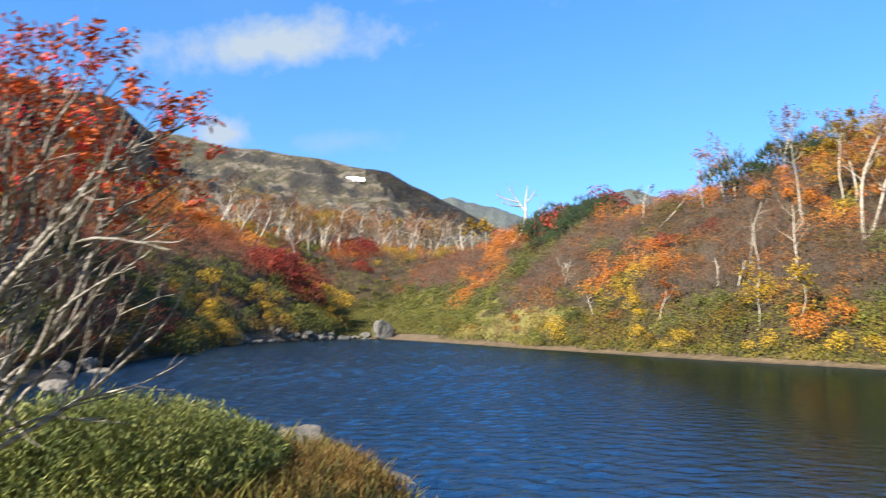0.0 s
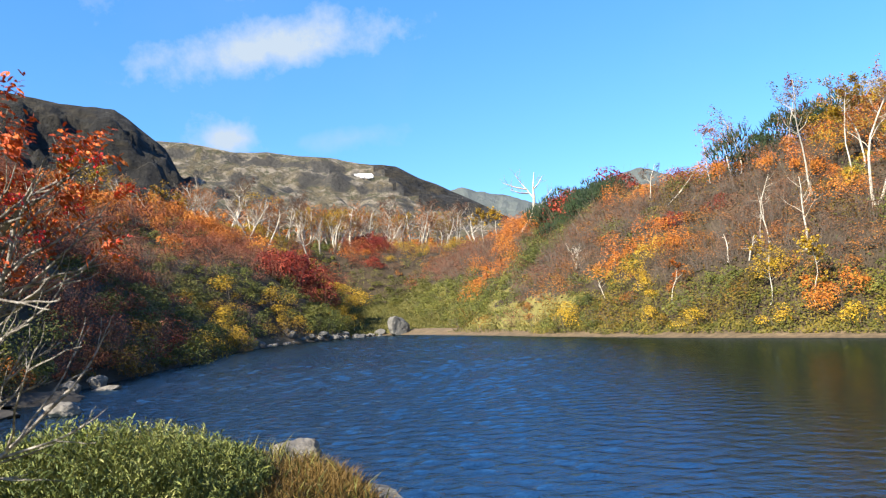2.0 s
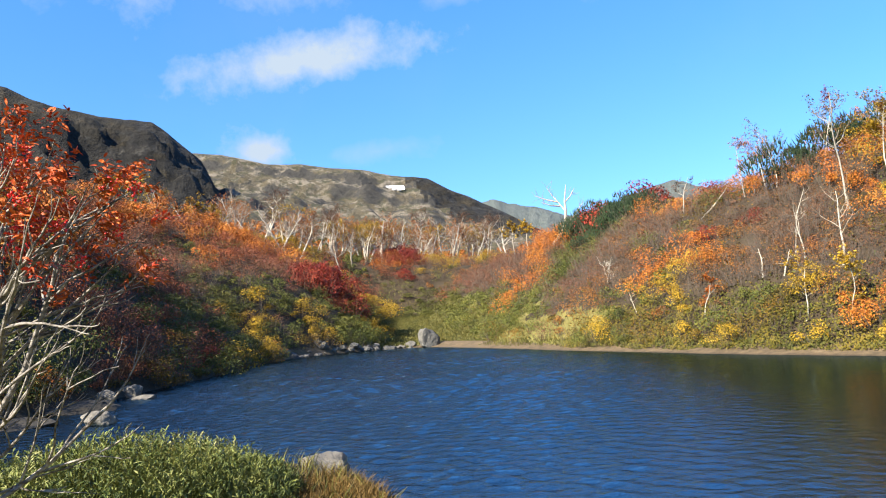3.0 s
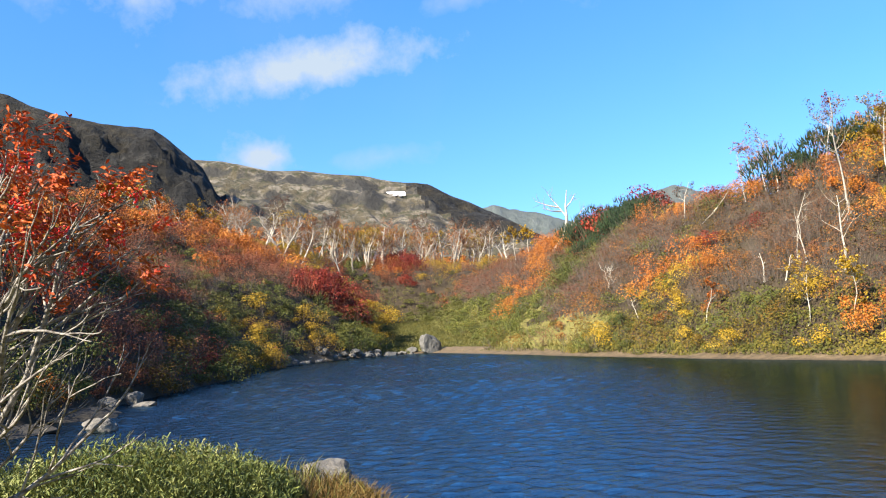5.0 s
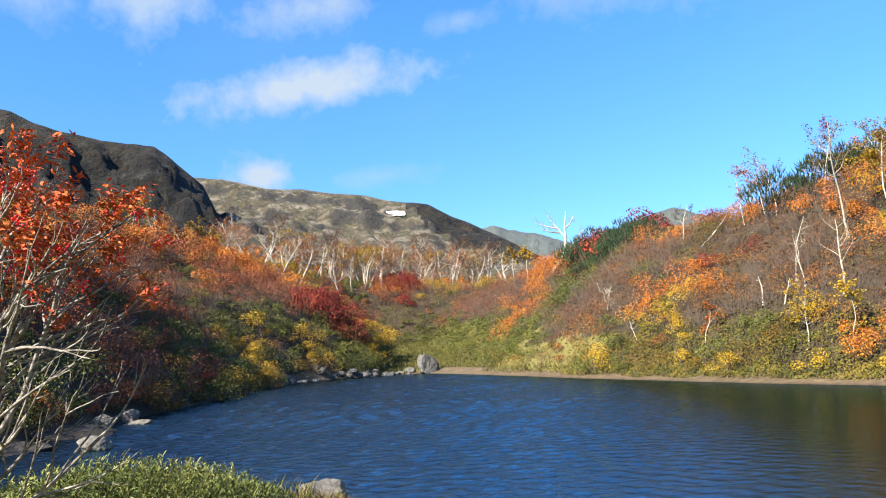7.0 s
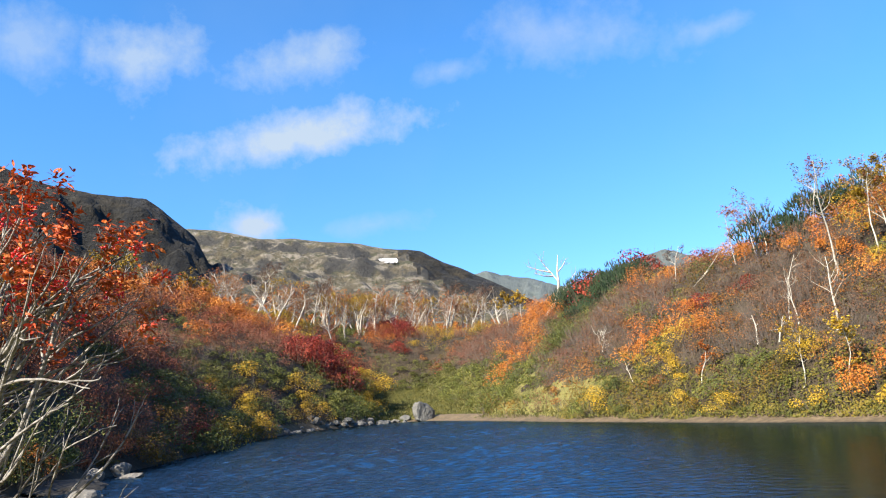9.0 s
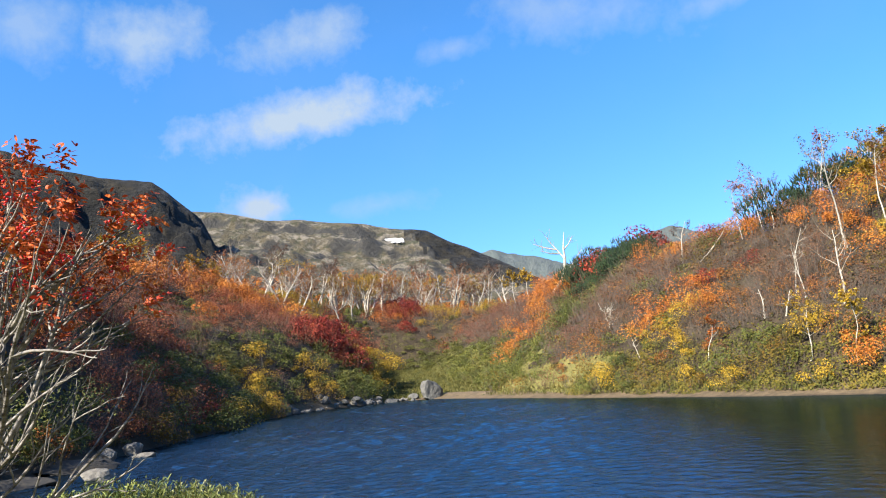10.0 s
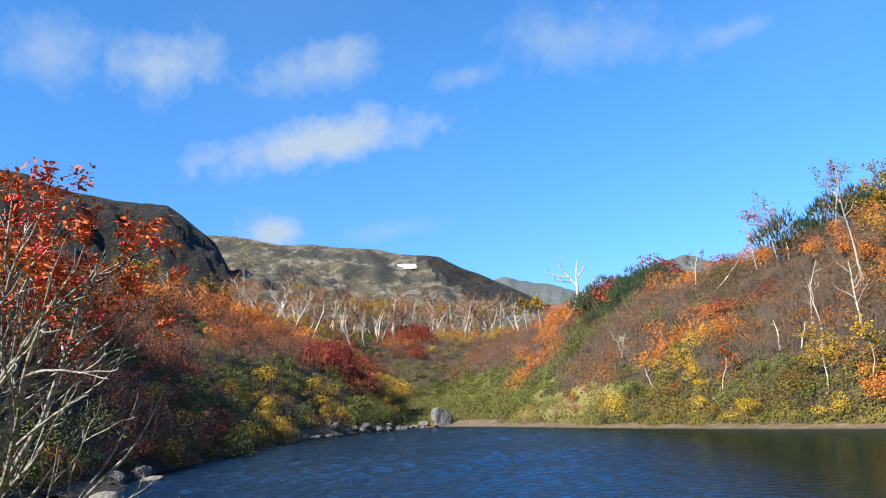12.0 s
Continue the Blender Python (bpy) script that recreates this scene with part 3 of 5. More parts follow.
def snow_patch():
    """An old snow field, draped on the slope under the crest."""
    u, v = np.meshgrid(np.linspace(-1, 1, 41), np.linspace(-1, 1, 15), indexing="ij")
    bearing = -3.85 + 0.72 * u * (1 + 0.22 * v) - 0.18 * v
    rise = np.tan(np.radians(10.84 + 0.19 * v))
    reach = np.arange(370, 470, 1.5)
    b = np.radians(bearing)
    over = np.array([height(k * np.sin(b), k * np.cos(b)) > 1.7 + k * rise for k in reach])
    r = reach[over.argmax(0)]
    for _ in range(12):
        r[1:-1] = (r[:-2] + 2 * r[1:-1] + r[2:]) / 4
        r[:, 1:-1] = (r[:, :-2] + 2 * r[:, 1:-1] + r[:, 2:]) / 4
    r = r - 3.0
    x, y = r * np.sin(b), r * np.cos(b)
    z = 1.7 + r * rise
    edge = np.maximum(np.abs(u), np.abs(v)) * 0.6 + np.hypot(u, v) * 0.4 + 0.22 * fbm(x, y, 6, 4, 4)
    i, j = np.meshgrid(np.arange(40), np.arange(14), indexing="ij")
    q = np.stack([i * 15 + j, i * 15 + j + 1, (i + 1) * 15 + j + 1, (i + 1) * 15 + j], -1).reshape(-1, 4)
    q = q[edge.ravel()[q].mean(1) < 0.9]
    tagged(new("snow_patch", mesh_of("snow_patch", np.c_[x.ravel(), y.ravel(), z.ravel()], q, m_snow, None, True)),
           "small patch of old white snow below the crest", "snow", kind="structure")


snow_patch()

# ---- rocks ----


def rock_mesh(name, rng, size, material, cuts=9, detail=3, rough=0.10):
    """A stone: a ball cut by flat faces, then roughened."""
    bm = bmesh.new()
    bmesh.ops.create_icosphere(bm, subdivisions=detail, radius=1)
    planes = [(Vector(unit(rng.normal(0, 1, 3))), rng.uniform(0.45, 0.85)) for _ in range(cuts)]
    seed = Vector(rng.uniform(-50, 50, 3))
    for v in bm.verts:
        for way, far in planes:
            over = v.co.dot(way) - far
            if over > 0:
                v.co -= way * over * 0.97
        v.co *= 1 + rough * noise.fractal(v.co * 2.2 + seed, 0.8, 2.0, 4)
        v.co = Vector((v.co.x * size[0], v.co.y * size[1], v.co.z * size[2]))
    me = bpy.data.meshes.new(name)
    bm.to_mesh(me)
    bm.free()
    me.materials.append(material)
    return me


def rock(name, label, seed, x, y, z, size, material, turn=0.0, tilt=0.0, cuts=9, detail=4, group=""):
    ob = new(name, rock_mesh(name, np.random.default_rng(seed), size, material, cuts, detail))
    ob.matrix_world = pose(x, y, z, tilt, 0, turn)
    return tagged(ob, label, "rock", group)


rock("boulder", "large angular grey boulder at the far shore", 3, -2.35, 76.2, 0.72, (1.3, 1.3, 1.5), GREY_ROCK, 20, 8, 16)
rock("shore_rock", "rounded pale grey rock at the water's edge", 5, -9.7, 21.2, 0.08, (0.36, 0.34, 0.32), PALE_ROCK, 0)
rock("shore_rock", "pale grey rock with a pointed top in the shallows", 8, -7.6, 16.2, 0.05, (0.38, 0.32, 0.24), PALE_ROCK, 30, 12)
rock("flat_rock", "flat dark stone slab lying in the shallows", 9, -9.7, 19.3, 0.06, (1.1, 0.9, 0.2), DARK_ROCK, 20, 4)
rock("flat_rock", "low flat pale stone lying in the water", 11, -9.4, 22.8, 0.02, (0.5, 0.35, 0.14), PALE_ROCK, 10)
rock("shore_rock", "small pale stone beside the flat stones", 12, -9.95, 23.6, 0.12, (0.36, 0.3, 0.28), PALE_ROCK, 40)
rock("flat_rock", "dark half-sunken slab at the near shore", 14, -9.2, 16.3, -0.02, (0.9, 0.7, 0.22), DARK_ROCK, -30)
rock("bank_rock", "pale weathered rock beside the bamboo grass", 16, -1.72, 9.75, 0.02, (0.40, 0.34, 0.25), PALE_ROCK, 10)
rock("bank_rock", "smooth grey rock sloping into the lake", 18, -0.72, 7.55, -0.02, (0.42, 0.62, 0.2), GREY_ROCK, 35, -6)
rock_rng = np.random.default_rng(40)
for k in range(64):
    s = rock_rng.uniform(0, 1) ** 0.8
    along = np.array([(-12.2, 52), (-11.9, 58.7), (-9.5, 66.3), (-7, 71.2), (-3.6, 75.6)])
    x = np.interp(s * 4, range(5), along[:, 0]) + rock_rng.normal(0, 0.35) - 0.25
    y = np.interp(s * 4, range(5), along[:, 1]) + rock_rng.normal(0, 0.35) + 0.35
    big = rock_rng.uniform(0.12, 0.42) if k % 6 else rock_rng.uniform(0.45, 0.75)
    rock("shore_stone", "pale weathered stone on the far shore", 100 + k, x, y, max(ground_z(x, y), 0) + big * 0.2,
         (big, big * 0.8, big * 0.6), PALE_ROCK if k % 3 else GREY_ROCK, rock_rng.uniform(0, 360), 0, 7, 2, "stones on the far shore")

# ---- shrubs on the slopes ----
SPECIES = {  # foliage, twigs, leaf length, leaf width, leaves, shoots, radius, height
    "R": (CRIMSON, RED_TWIG, 0.095, 0.065, 680, 20, 1.0, 1.5),
    "O": (ORANGE, TWIG, 0.095, 0.065, 680, 24, 1.05, 1.5),
    "Y": (YELLOW, TWIG, 0.09, 0.062, 620, 20, 0.95, 1.25),
    "P": (PINE, TWIG, 0.26, 0.05, 400, 8, 1.1, 1.5),
    "T": (RUST, RED_TWIG, 0.095, 0.062, 430, 22, 1.0, 1.2),
    "N": (TAWNY, TWIG, 0.09, 0.06, 430, 22, 1.0, 1.3),
    "K": (ROSE, RED_TWIG, 0.08, 0.05, 330, 42, 1.0, 1.2),
    "B": (BROWN, TWIG, 0.08, 0.05, 320, 64, 1.0, 1.35),
    "G": (GREEN, TWIG, 0.105, 0.07, 430, 10, 1.0, 1.05),
    "S": (BAMBOO, TWIG, 0.18, 0.05, 380, 8, 1.0, 0.75),
    "M": (MIXED, TWIG, 0.095, 0.065, 430, 16, 0.95, 1.05),
}
# what grows where: one letter for every 2 m from west to east; the rows step northwards from y = 15 m, each 6 per cent farther
PLANTING = """
MMMMMMMMMMMMMMMMGMMMMMMMGGGGGGGGGGGGGG
MMMMMMMMMMMMMMMMOMMMMMMMMGGGGGGGGGGGGG
MMMMMMMMMMMMMMMGMMMMMMSGMGGGGGGGGGGGGG
MMMMMMMMMMMMOOOOMMMMMMSGMGGGGGGGGGGGGG
MMMMMMMMMMOGGGGMOOMMMSMMMMGGGGGGGGGGGG
MMMMMMMMOGGGGGTOOOOMMSMMGMGGGGGGGGGGGG
MMMMMOOGGGGGGGSOYOOMMGMSGMGGGGGGGGGGGG
MMOOGGGGGGTTTTGYYYOOMGMMMMMGGGGGGGGGGG
GGGGGGGGTTTTTGTYYYYOMGSMMGMMGGGGGGGGGG
GGGGGTTTTTTTTTGTTTYOMSSMSMMMGGGGGGGGGG
GGTTTTTTTTTTTKTTTTYOOSGMMMGMGGYBBBBBBB
TTTTTTTTTYYTTTTTTTTYOMGSMSMMMMBBBBBBBB
TTTTTTYYYYYYTKGMMMMYSMSGMMMGMGBBRRRRRR
TTTYYYYYYYYTGKMMMMMTMSMGSMSMOTBRRRRRRR
YYYYYYYYYYOTTRKTGMMMMSMSGMMMOBBBRRRRRR
YYYYYYYOOOOSTSGGGGMMMMSMGSMMYTBORRRRRR
YYYYOOOOOOKSTTYGGGGSSMSMSGMGBBOYRRRRRR
YOOOOOOOOTKTSSMMMMGSSSMSMSGBBBBOYRRRRR
OOOOOTTTTTTTSGMMMMMSSSMSMSYTTBBOYYRRRR
OOTTTTTTTKKTGSYYYMMSSSSMSGYOTRBPPYYYRR
TTTTTTTTTKTTSGYYYYYSSSSSMGOORBPPPPYYYY
TTTTTTTTTKTSSYYYGGYSSSSSMTBGBBPPPPPYYY
TTTTTTTTKSBSYGGGGMMSSSSSTBBBBOGPPPPPYY
TTTTTTTKKBSSBGGMMMGSSSSSKKBBBOGGPPPPPP
TTTTTTTKBKSSYGMMMGGSSSSGKBBBOOOGGPPPPP
TTTTTTKKGTBGGYYGGGGSSSSGBBBBOOOOGPPPPP
TTTTTOTTGTKGGYGGGGGGGGGGGGGBBOOOOGPPPP
TTOOOTTTTTKKKSSGGGGGGGGOGGGGGPOOOOOGPP
OOTTTTTTTTKKRRRYGGGGGGGOOGGGPPPPPPPOOP
TTTTTTTTOTTKRRRYGGGGSGGOBBGGPPPPPPPPPP
TTTTTTOOOTTKRRYYGGGSSSGOOBGGGPPPPPPPPP
TTTTOOOOOTYYTTGGGGGGGGGBBBBGPPPPPPPPPP
TTTOOOOKKKYYTTGGGGGGGGGGKOOOPPPPPPPPPP
TOOOOKKKKKKYYYYYGSSSSGKKKKOOOPPPPPPPPP
OOKKKKKKKKKYYYYYYSSSSKKKKKOOOOPPPPPPPP
KKKKKKKYYYTTTYYYSSSSSKKKKKKOOOOPPPPPPP
KKYYYYYYYYTTTTSSSSSTTKKKKKKKKKOOPPPPPP
YYYYYYYYYYTGGTTRRYYYYYYYYKKKKKKKOPPPPP
YYYYYYYYYTGGGTTRRYYYYYYYYYYKKKKKKKPPPP
YYYYYYYYYGGGTTRRRYYYYYYYYYYYYYKKKKKKKP
YYYYYYYYGGGTTTRRRYYYYYYYYYYYYYYYKKKKKK
YYYYYYYGGGGTTRRRYYYYYYYYYYYYYYYYYYYKKK
""".split()


def kind_at(x, y):
    row = math.log(max(y, 15) / 15) / math.log(165 / 15) * (len(PLANTING) - 1)
    return PLANTING[min(max(round(row), 0), len(PLANTING) - 1)][min(max(round((x + 39) / 2), 0), len(PLANTING[0]) - 1)]


SHRUB_NAMES = {"R": ("red_shrub", "crimson autumn shrub on the slope", "shrub"), "O": ("orange_shrub", "orange autumn shrub on the slope", "shrub"),
               "Y": ("yellow_shrub", "bright yellow autumn shrub on the slope", "shrub"), "P": ("dwarf_pine", "dark green creeping dwarf pine", "pine")}
STUFF_NAMES = {"T": ("rust_thicket", "rust-red autumn thicket covering the slope"), "B": ("bare_thicket", "half-bare grey-brown thicket on the slope"),
               "N": ("tawny_thicket", "tawny orange autumn thicket on the slope"),
               "K": ("rosy_thicket", "rosy brown half-bare thicket on the slope"),
               "G": ("green_thicket", "dense green thicket on the slope"), "S": ("bamboo_grass", "pale green dwarf bamboo covering the slope"),
               "M": ("mixed_undergrowth", "yellow and green undergrowth along the shore")}


def chips(rng, centres, outward, length, width, loose=0.42):
    """Small leaves of three corners, turned roughly outwards."""
    n = len(centres)
    normal = unit(outward + rng.normal(0, loose, (n, 3)))
    along = unit(cross(normal, rng.normal(0, 1, (n, 3))))
    side = cross(normal, along)
    length = (length * rng.uniform(0.7, 1.3, n))[:, None]
    width = (width * rng.uniform(0.7, 1.3, n))[:, None]
    verts = np.stack([centres - along * length / 2 + side * width / 2, centres - along * length / 2 - side * width / 2, centres + along * length / 2], 1)
    return verts.reshape(-1, 3), np.arange(3 * n).reshape(-1, 3)


def spikes(rng, foot, way, length, thick):
    """Straight tapered shoots of three sides."""
    n = len(foot)
    way = unit(way)
    a = unit(cross(way, rng.normal(0, 1, (n, 3))))
    b = cross(way, a)
    thick = np.broadcast_to(thick, (n,))[:, None]
    base = [foot + thick * (a * math.cos(q) + b * math.sin(q)) for q in (0, 2.1, 4.2)]
    tip = foot + way * np.broadcast_to(length, (n,))[:, None]
    k = np.arange(n)[:, None] * 4
    return np.stack([*base, tip], 1).reshape(-1, 3), np.concatenate([k + np.array(t) for t in ((0, 1, 3), (1, 2, 3), (2, 0, 3))])


def bushes(rng, kind, at, size, far, blobs=5):
    """Many bushes at once, each of several rounded heads: returns the foliage and the shoots as vertices and faces."""
    leaf, twig, length, width, count, shoots, radius, tall = SPECIES[kind]
    n = len(at)
    spread = rng.normal(0, 0.42, (n, blobs, 2)).clip(-0.8, 0.8)
    ball = rng.uniform(0.36, 0.60, (n, blobs)) * (radius * size)[:, None]
    top = (tall * size)[:, None] * (1 - 0.45 * (spread**2).sum(-1)) * rng.uniform(0.7, 1.08, (n, blobs))
    mid = np.concatenate([spread * (radius * size)[:, None, None], np.maximum(top - ball * 0.85, 0.1)[..., None]], -1) + at[:, None]
    near = np.clip(50 / far, 0.5, 2.2) ** 0.85
    grown = np.clip(0.48 + 0.0105 * far, 0.5, 1.7)
    each = np.maximum((count * near * np.minimum(size, 1.3)).astype(int), 30)
    plant = np.repeat(np.arange(n), each)
    pick = rng.integers(0, blobs, len(plant))
    way = unit(rng.normal(0, 1, (len(plant), 3)) + np.array([0, 0, 0.55]))
    reach = ball[plant, pick] * rng.uniform(0.5, 1.22, len(plant)) ** 0.5
    pts = mid[plant, pick] + way * reach[:, None] * np.array([1, 1, 0.85])
    pts[:, 2] = np.maximum(pts[:, 2], at[plant, 2] + rng.uniform(0.05, 0.25, len(plant)))
    build, wood = Build(), Build()
    if kind == "P":
        build.add(*spikes(rng, pts, way * 0.5 + np.array([0, 0, 0.8]) + rng.normal(0, 0.25, pts.shape), length * grown[plant], width * grown[plant] * 0.5))
    else:
        build.add(*chips(rng, pts, way + np.array([0, 0, 0.4]), length * grown[plant], width * grown[plant]))
    some = np.maximum((shoots * near).astype(int), 3)
    plant = np.repeat(np.arange(n), some)
    a, out = rng.uniform(0, 2 * np.pi, len(plant)), np.sqrt(rng.uniform(0, 1, len(plant)))
    foot = at[plant] + np.c_[np.cos(a) * out, np.sin(a) * out, np.zeros(len(a))] * (radius * 0.75 * size[plant])[:, None]
    lean = np.c_[np.cos(a) * out * 0.6, np.sin(a) * out * 0.6, np.ones(len(a))] + rng.normal(0, 0.22, (len(a), 3))
    rise = tall * size[plant] * rng.uniform(0.7, 1.1, len(a)) * (1.12 - 0.4 * out**2)
    wood.add(*spikes(rng, foot, lean, rise, 0.004 + 0.00013 * far[plant]))
    return build, wood


def shrub_template(kind, seed):
    rng = np.random.default_rng(seed)
    root = new(SHRUB_NAMES[kind][0])
    build, wood = bushes(rng, kind, np.zeros((1, 3)), np.ones(1), np.full(1, 48.0), 7)
    tagged(part("shoot_mass", wood.mesh("shoot_mass", SPECIES[kind][1]), root), kind="stuff")
    tagged(part("foliage", build.mesh("foliage", SPECIES[kind][0]), root), kind="stuff")
    return tagged(root, SHRUB_NAMES[kind][1], SHRUB_NAMES[kind][2], "autumn shrubs on the slopes")


def plant_slopes():
    rng = np.random.default_rng(7)
    templates, used, stuff = {}, {}, {}
    for side, (x0, x1, y0, y1) in (("left", (-52, -2, 13, 170)), ("right", (-8, 36, 24, 165))):
        xs, ys = rng.uniform(x0, x1, 60000), rng.uniform(y0, y1, 60000)
        lake, wet = outside(LAKE, xs, ys), outside(MEADOW, xs, ys)
        d = np.minimum(lake, wet)
        bearing = np.degrees(np.arctan2(xs, ys))
        middle = -3.5 - 0.03 * np.clip(ys - 110, 0, 99)
        keep = ((wet > 0.9 + 2.5 * fbm(xs, ys, 6, 3, 14)) | (ys > 117)) & (d < np.where(xs > 4, 28, 30) + 18 * smooth(88, 104, ys)) & (np.abs(bearing - 2) < 38.5)
        keep &= (lake > 0.02) & (xs < middle) if side == "left" else (lake > 1.25) & (xs > middle)
        keep &= np.hypot(xs, ys) < np.interp(bearing, [-18, 2, 6, 16, 24], [158, 150, 125, 76, 60])  # up to the brows
        keep &= ~((lake < 0.25) & (ys < 25.5))
        keep &= ~((lake < np.where(xs > 3, 1.5, 2.3)) & (ys > 50) & (xs > -3))
        keep &= ~((lake < 1.0) & (ys > 54) & (xs <= -3))
        xs, ys = xs[keep], ys[keep]
        grid = {}
        for x, y, z, off in zip(xs, ys, height(xs, ys), lake[keep]):
            far = math.hypot(x, y)
            gap = 0.78 + 0.0045 * far + 0.006 * max(far - 105, 0)
            if off < 0.9 and side == "left":
                gap *= 0.6
            cell = (int(x // 2.4), int(y // 2.4))
            close = [q for a in (-1, 0, 1) for b in (-1, 0, 1) for q in grid.get((cell[0] + a, cell[1] + b), ())]
            if any((q[0] - x) ** 2 + (q[1] - y) ** 2 < gap * gap for q in close):
                continue
            grid.setdefault(cell, []).append((x, y))
            kind = kind_at(x + rng.normal(0, 0.55), y + rng.normal(0, 0.012 * y))
            if off < 0.9 and side == "left" and rng.uniform() < 0.5:
                kind = "GMTGM"[rng.integers(5)]
            elif kind == "B" and rng.uniform() < 0.20:
                kind = "KKGTM"[rng.integers(5)]
            elif kind == "P" and side == "right" and y < 70 and rng.uniform() < 0.6:
                kind = "RBBNO"[rng.integers(5)]
            elif kind == "O" and side == "right" and 54 < y < 86 and rng.uniform() < 0.7:
                kind = "G" if x < 10 else "B"
            elif kind in "OY" and side == "right" and rng.uniform() < 0.22:
                kind = "NMBNGN"[rng.integers(6)]
            elif kind == "T" and rng.uniform() < 0.24:
                kind = "BGOKK"[rng.integers(5)]
            elif far > 112 and kind in "YO" and rng.uniform() < 0.65:
                kind = "BTGBK"[rng.integers(5)]
            if side == "right" and kind == "M" and rng.uniform() < 0.45:
                kind = "YYOGG"[rng.integers(5)]
            if side == "right" and kind == "S" and x > 0 and y < 78:
                kind = "GMM"[rng.integers(3)]
            if side == "right" and y < 115 and kind in "TK":
                kind = "N" if kind == "T" else "BK"[rng.integers(2)]
            elif side == "right" and kind == "R" and x > 22 and y < 50 and rng.uniform() < 0.6:
                kind = "NOYB"[rng.integers(4)]
            elif side == "right" and kind == "R" and y < 90 and rng.uniform() < 0.3:
                kind = "NBG"[rng.integers(3)]
            elif side == "left" and kind == "R" and rng.uniform() < 0.3:
                kind = "T"
            size = gap / 0.98 * rng.choice([0.6, 0.8, 1.0, 1.25, 1.55]) * rng.uniform(0.9, 1.1)
            if off < 0.9 and side == "left" and y > 26:
                size *= 1.4
            size *= {"P": 1.2, "R": 1.15, "O": 1.15}.get(kind, 1.0)
            if kind in SHRUB_NAMES and used.get(kind, 0) < 150:
                n = used[kind] = used.get(kind, 0) + 1
                m = pose(x, y, z - 0.08, 0, 0, rng.uniform(0, 360)) @ Matrix.Diagonal((size, size, size * rng.uniform(0.85, 1.15), 1))
                variant = (kind, n % 6)
                if variant not in templates:
                    templates[variant] = shrub_template(kind, 50 + n + ord(kind))
                    templates[variant].matrix_basis = m
                else:
                    copy_thing(templates[variant], m @ Matrix.Diagonal(tuple(1 / v for v in templates[variant].scale) + (1,)))
                continue
            stuff.setdefault((side, kind), []).append((x, y, z - 0.05, size, far))
    for (side, kind), rows in stuff.items():
        rows = np.array(rows)
        green, twigs = bushes(rng, kind, rows[:, :3], rows[:, 3], rows[:, 4])
        name, label = STUFF_NAMES.get(kind, ("thicket", "autumn thicket covering the slope"))
        root = tagged(new(name), label, "thicket", kind="stuff")
        tagged(part("twig_mass", twigs.mesh("twig_mass", SPECIES[kind][1]), root), kind="stuff")
        tagged(part("foliage", green.mesh("foliage", SPECIES[kind][0]), root), kind="stuff")


plant_slopes()


def brow_pines():
    """Tall dwarf pines on the brow of the east slope, with bright shrubs among them."""
    rng = np.random.default_rng(31)
    first = {"P": tagged(shrub_template("P", 901), "tall dark green dwarf pine on the brow"),
             "R": tagged(shrub_template("R", 902), "bright crimson shrub among the pines on the brow"),
             "Y": tagged(shrub_template("Y", 903), "golden yellow shrub on the brow"),
             "O": tagged(shrub_template("O", 904), "glowing orange shrub below the dead birch")}
    set_down = set()
    spots = [("P", b, 82 - 0.5 * abs(b - 13) + rng.uniform(-4, 3), rng.uniform(1.4, 2.1)) for b in np.linspace(9.9, 16.0, 14)]
    spots += [("R", 11.2, 85, 3.2), ("R", 12.0, 86, 3.0), ("R", 15.0, 84, 3.4), ("R", 15.7, 83, 3.0), ("R", 9.9, 84, 1.6), ("R", 19.6, 62, 1.7), ("R", 20.2, 60, 1.4)]
    spots += [("Y", 16.9, 72, 2.3), ("Y", 17.5, 70, 1.8), ("O", 18.4, 64, 1.6), ("O", 6.9, 96, 1.8), ("O", 7.5, 97, 2.0), ("O", 8.2, 98, 1.9)]
    for kind, way, far, size in spots:
        x, y = far * math.sin(radians(way)), far * math.cos(radians(way))
        m = pose(x, y, ground_z(x, y) - 0.15, 0, 0, rng.uniform(0, 360)) @ Matrix.Diagonal((size, size, size * rng.uniform(0.85, 1.05), 1))
        if kind in set_down:
            copy_thing(first[kind], m @ Matrix.Diagonal(tuple(1 / v for v in first[kind].scale) + (1,)))
        else:
            set_down.add(kind)
            first[kind].matrix_basis = m


brow_pines()


SHORE_HERB = leaf_material("shore_herb_leaves", [(0.0256, 0.0297, 0.00389), (0.0638, 0.0644, 0.00734), (0.128, 0.103, 0.0113), (0.17, 0.116, 0.0156)], 1.2)


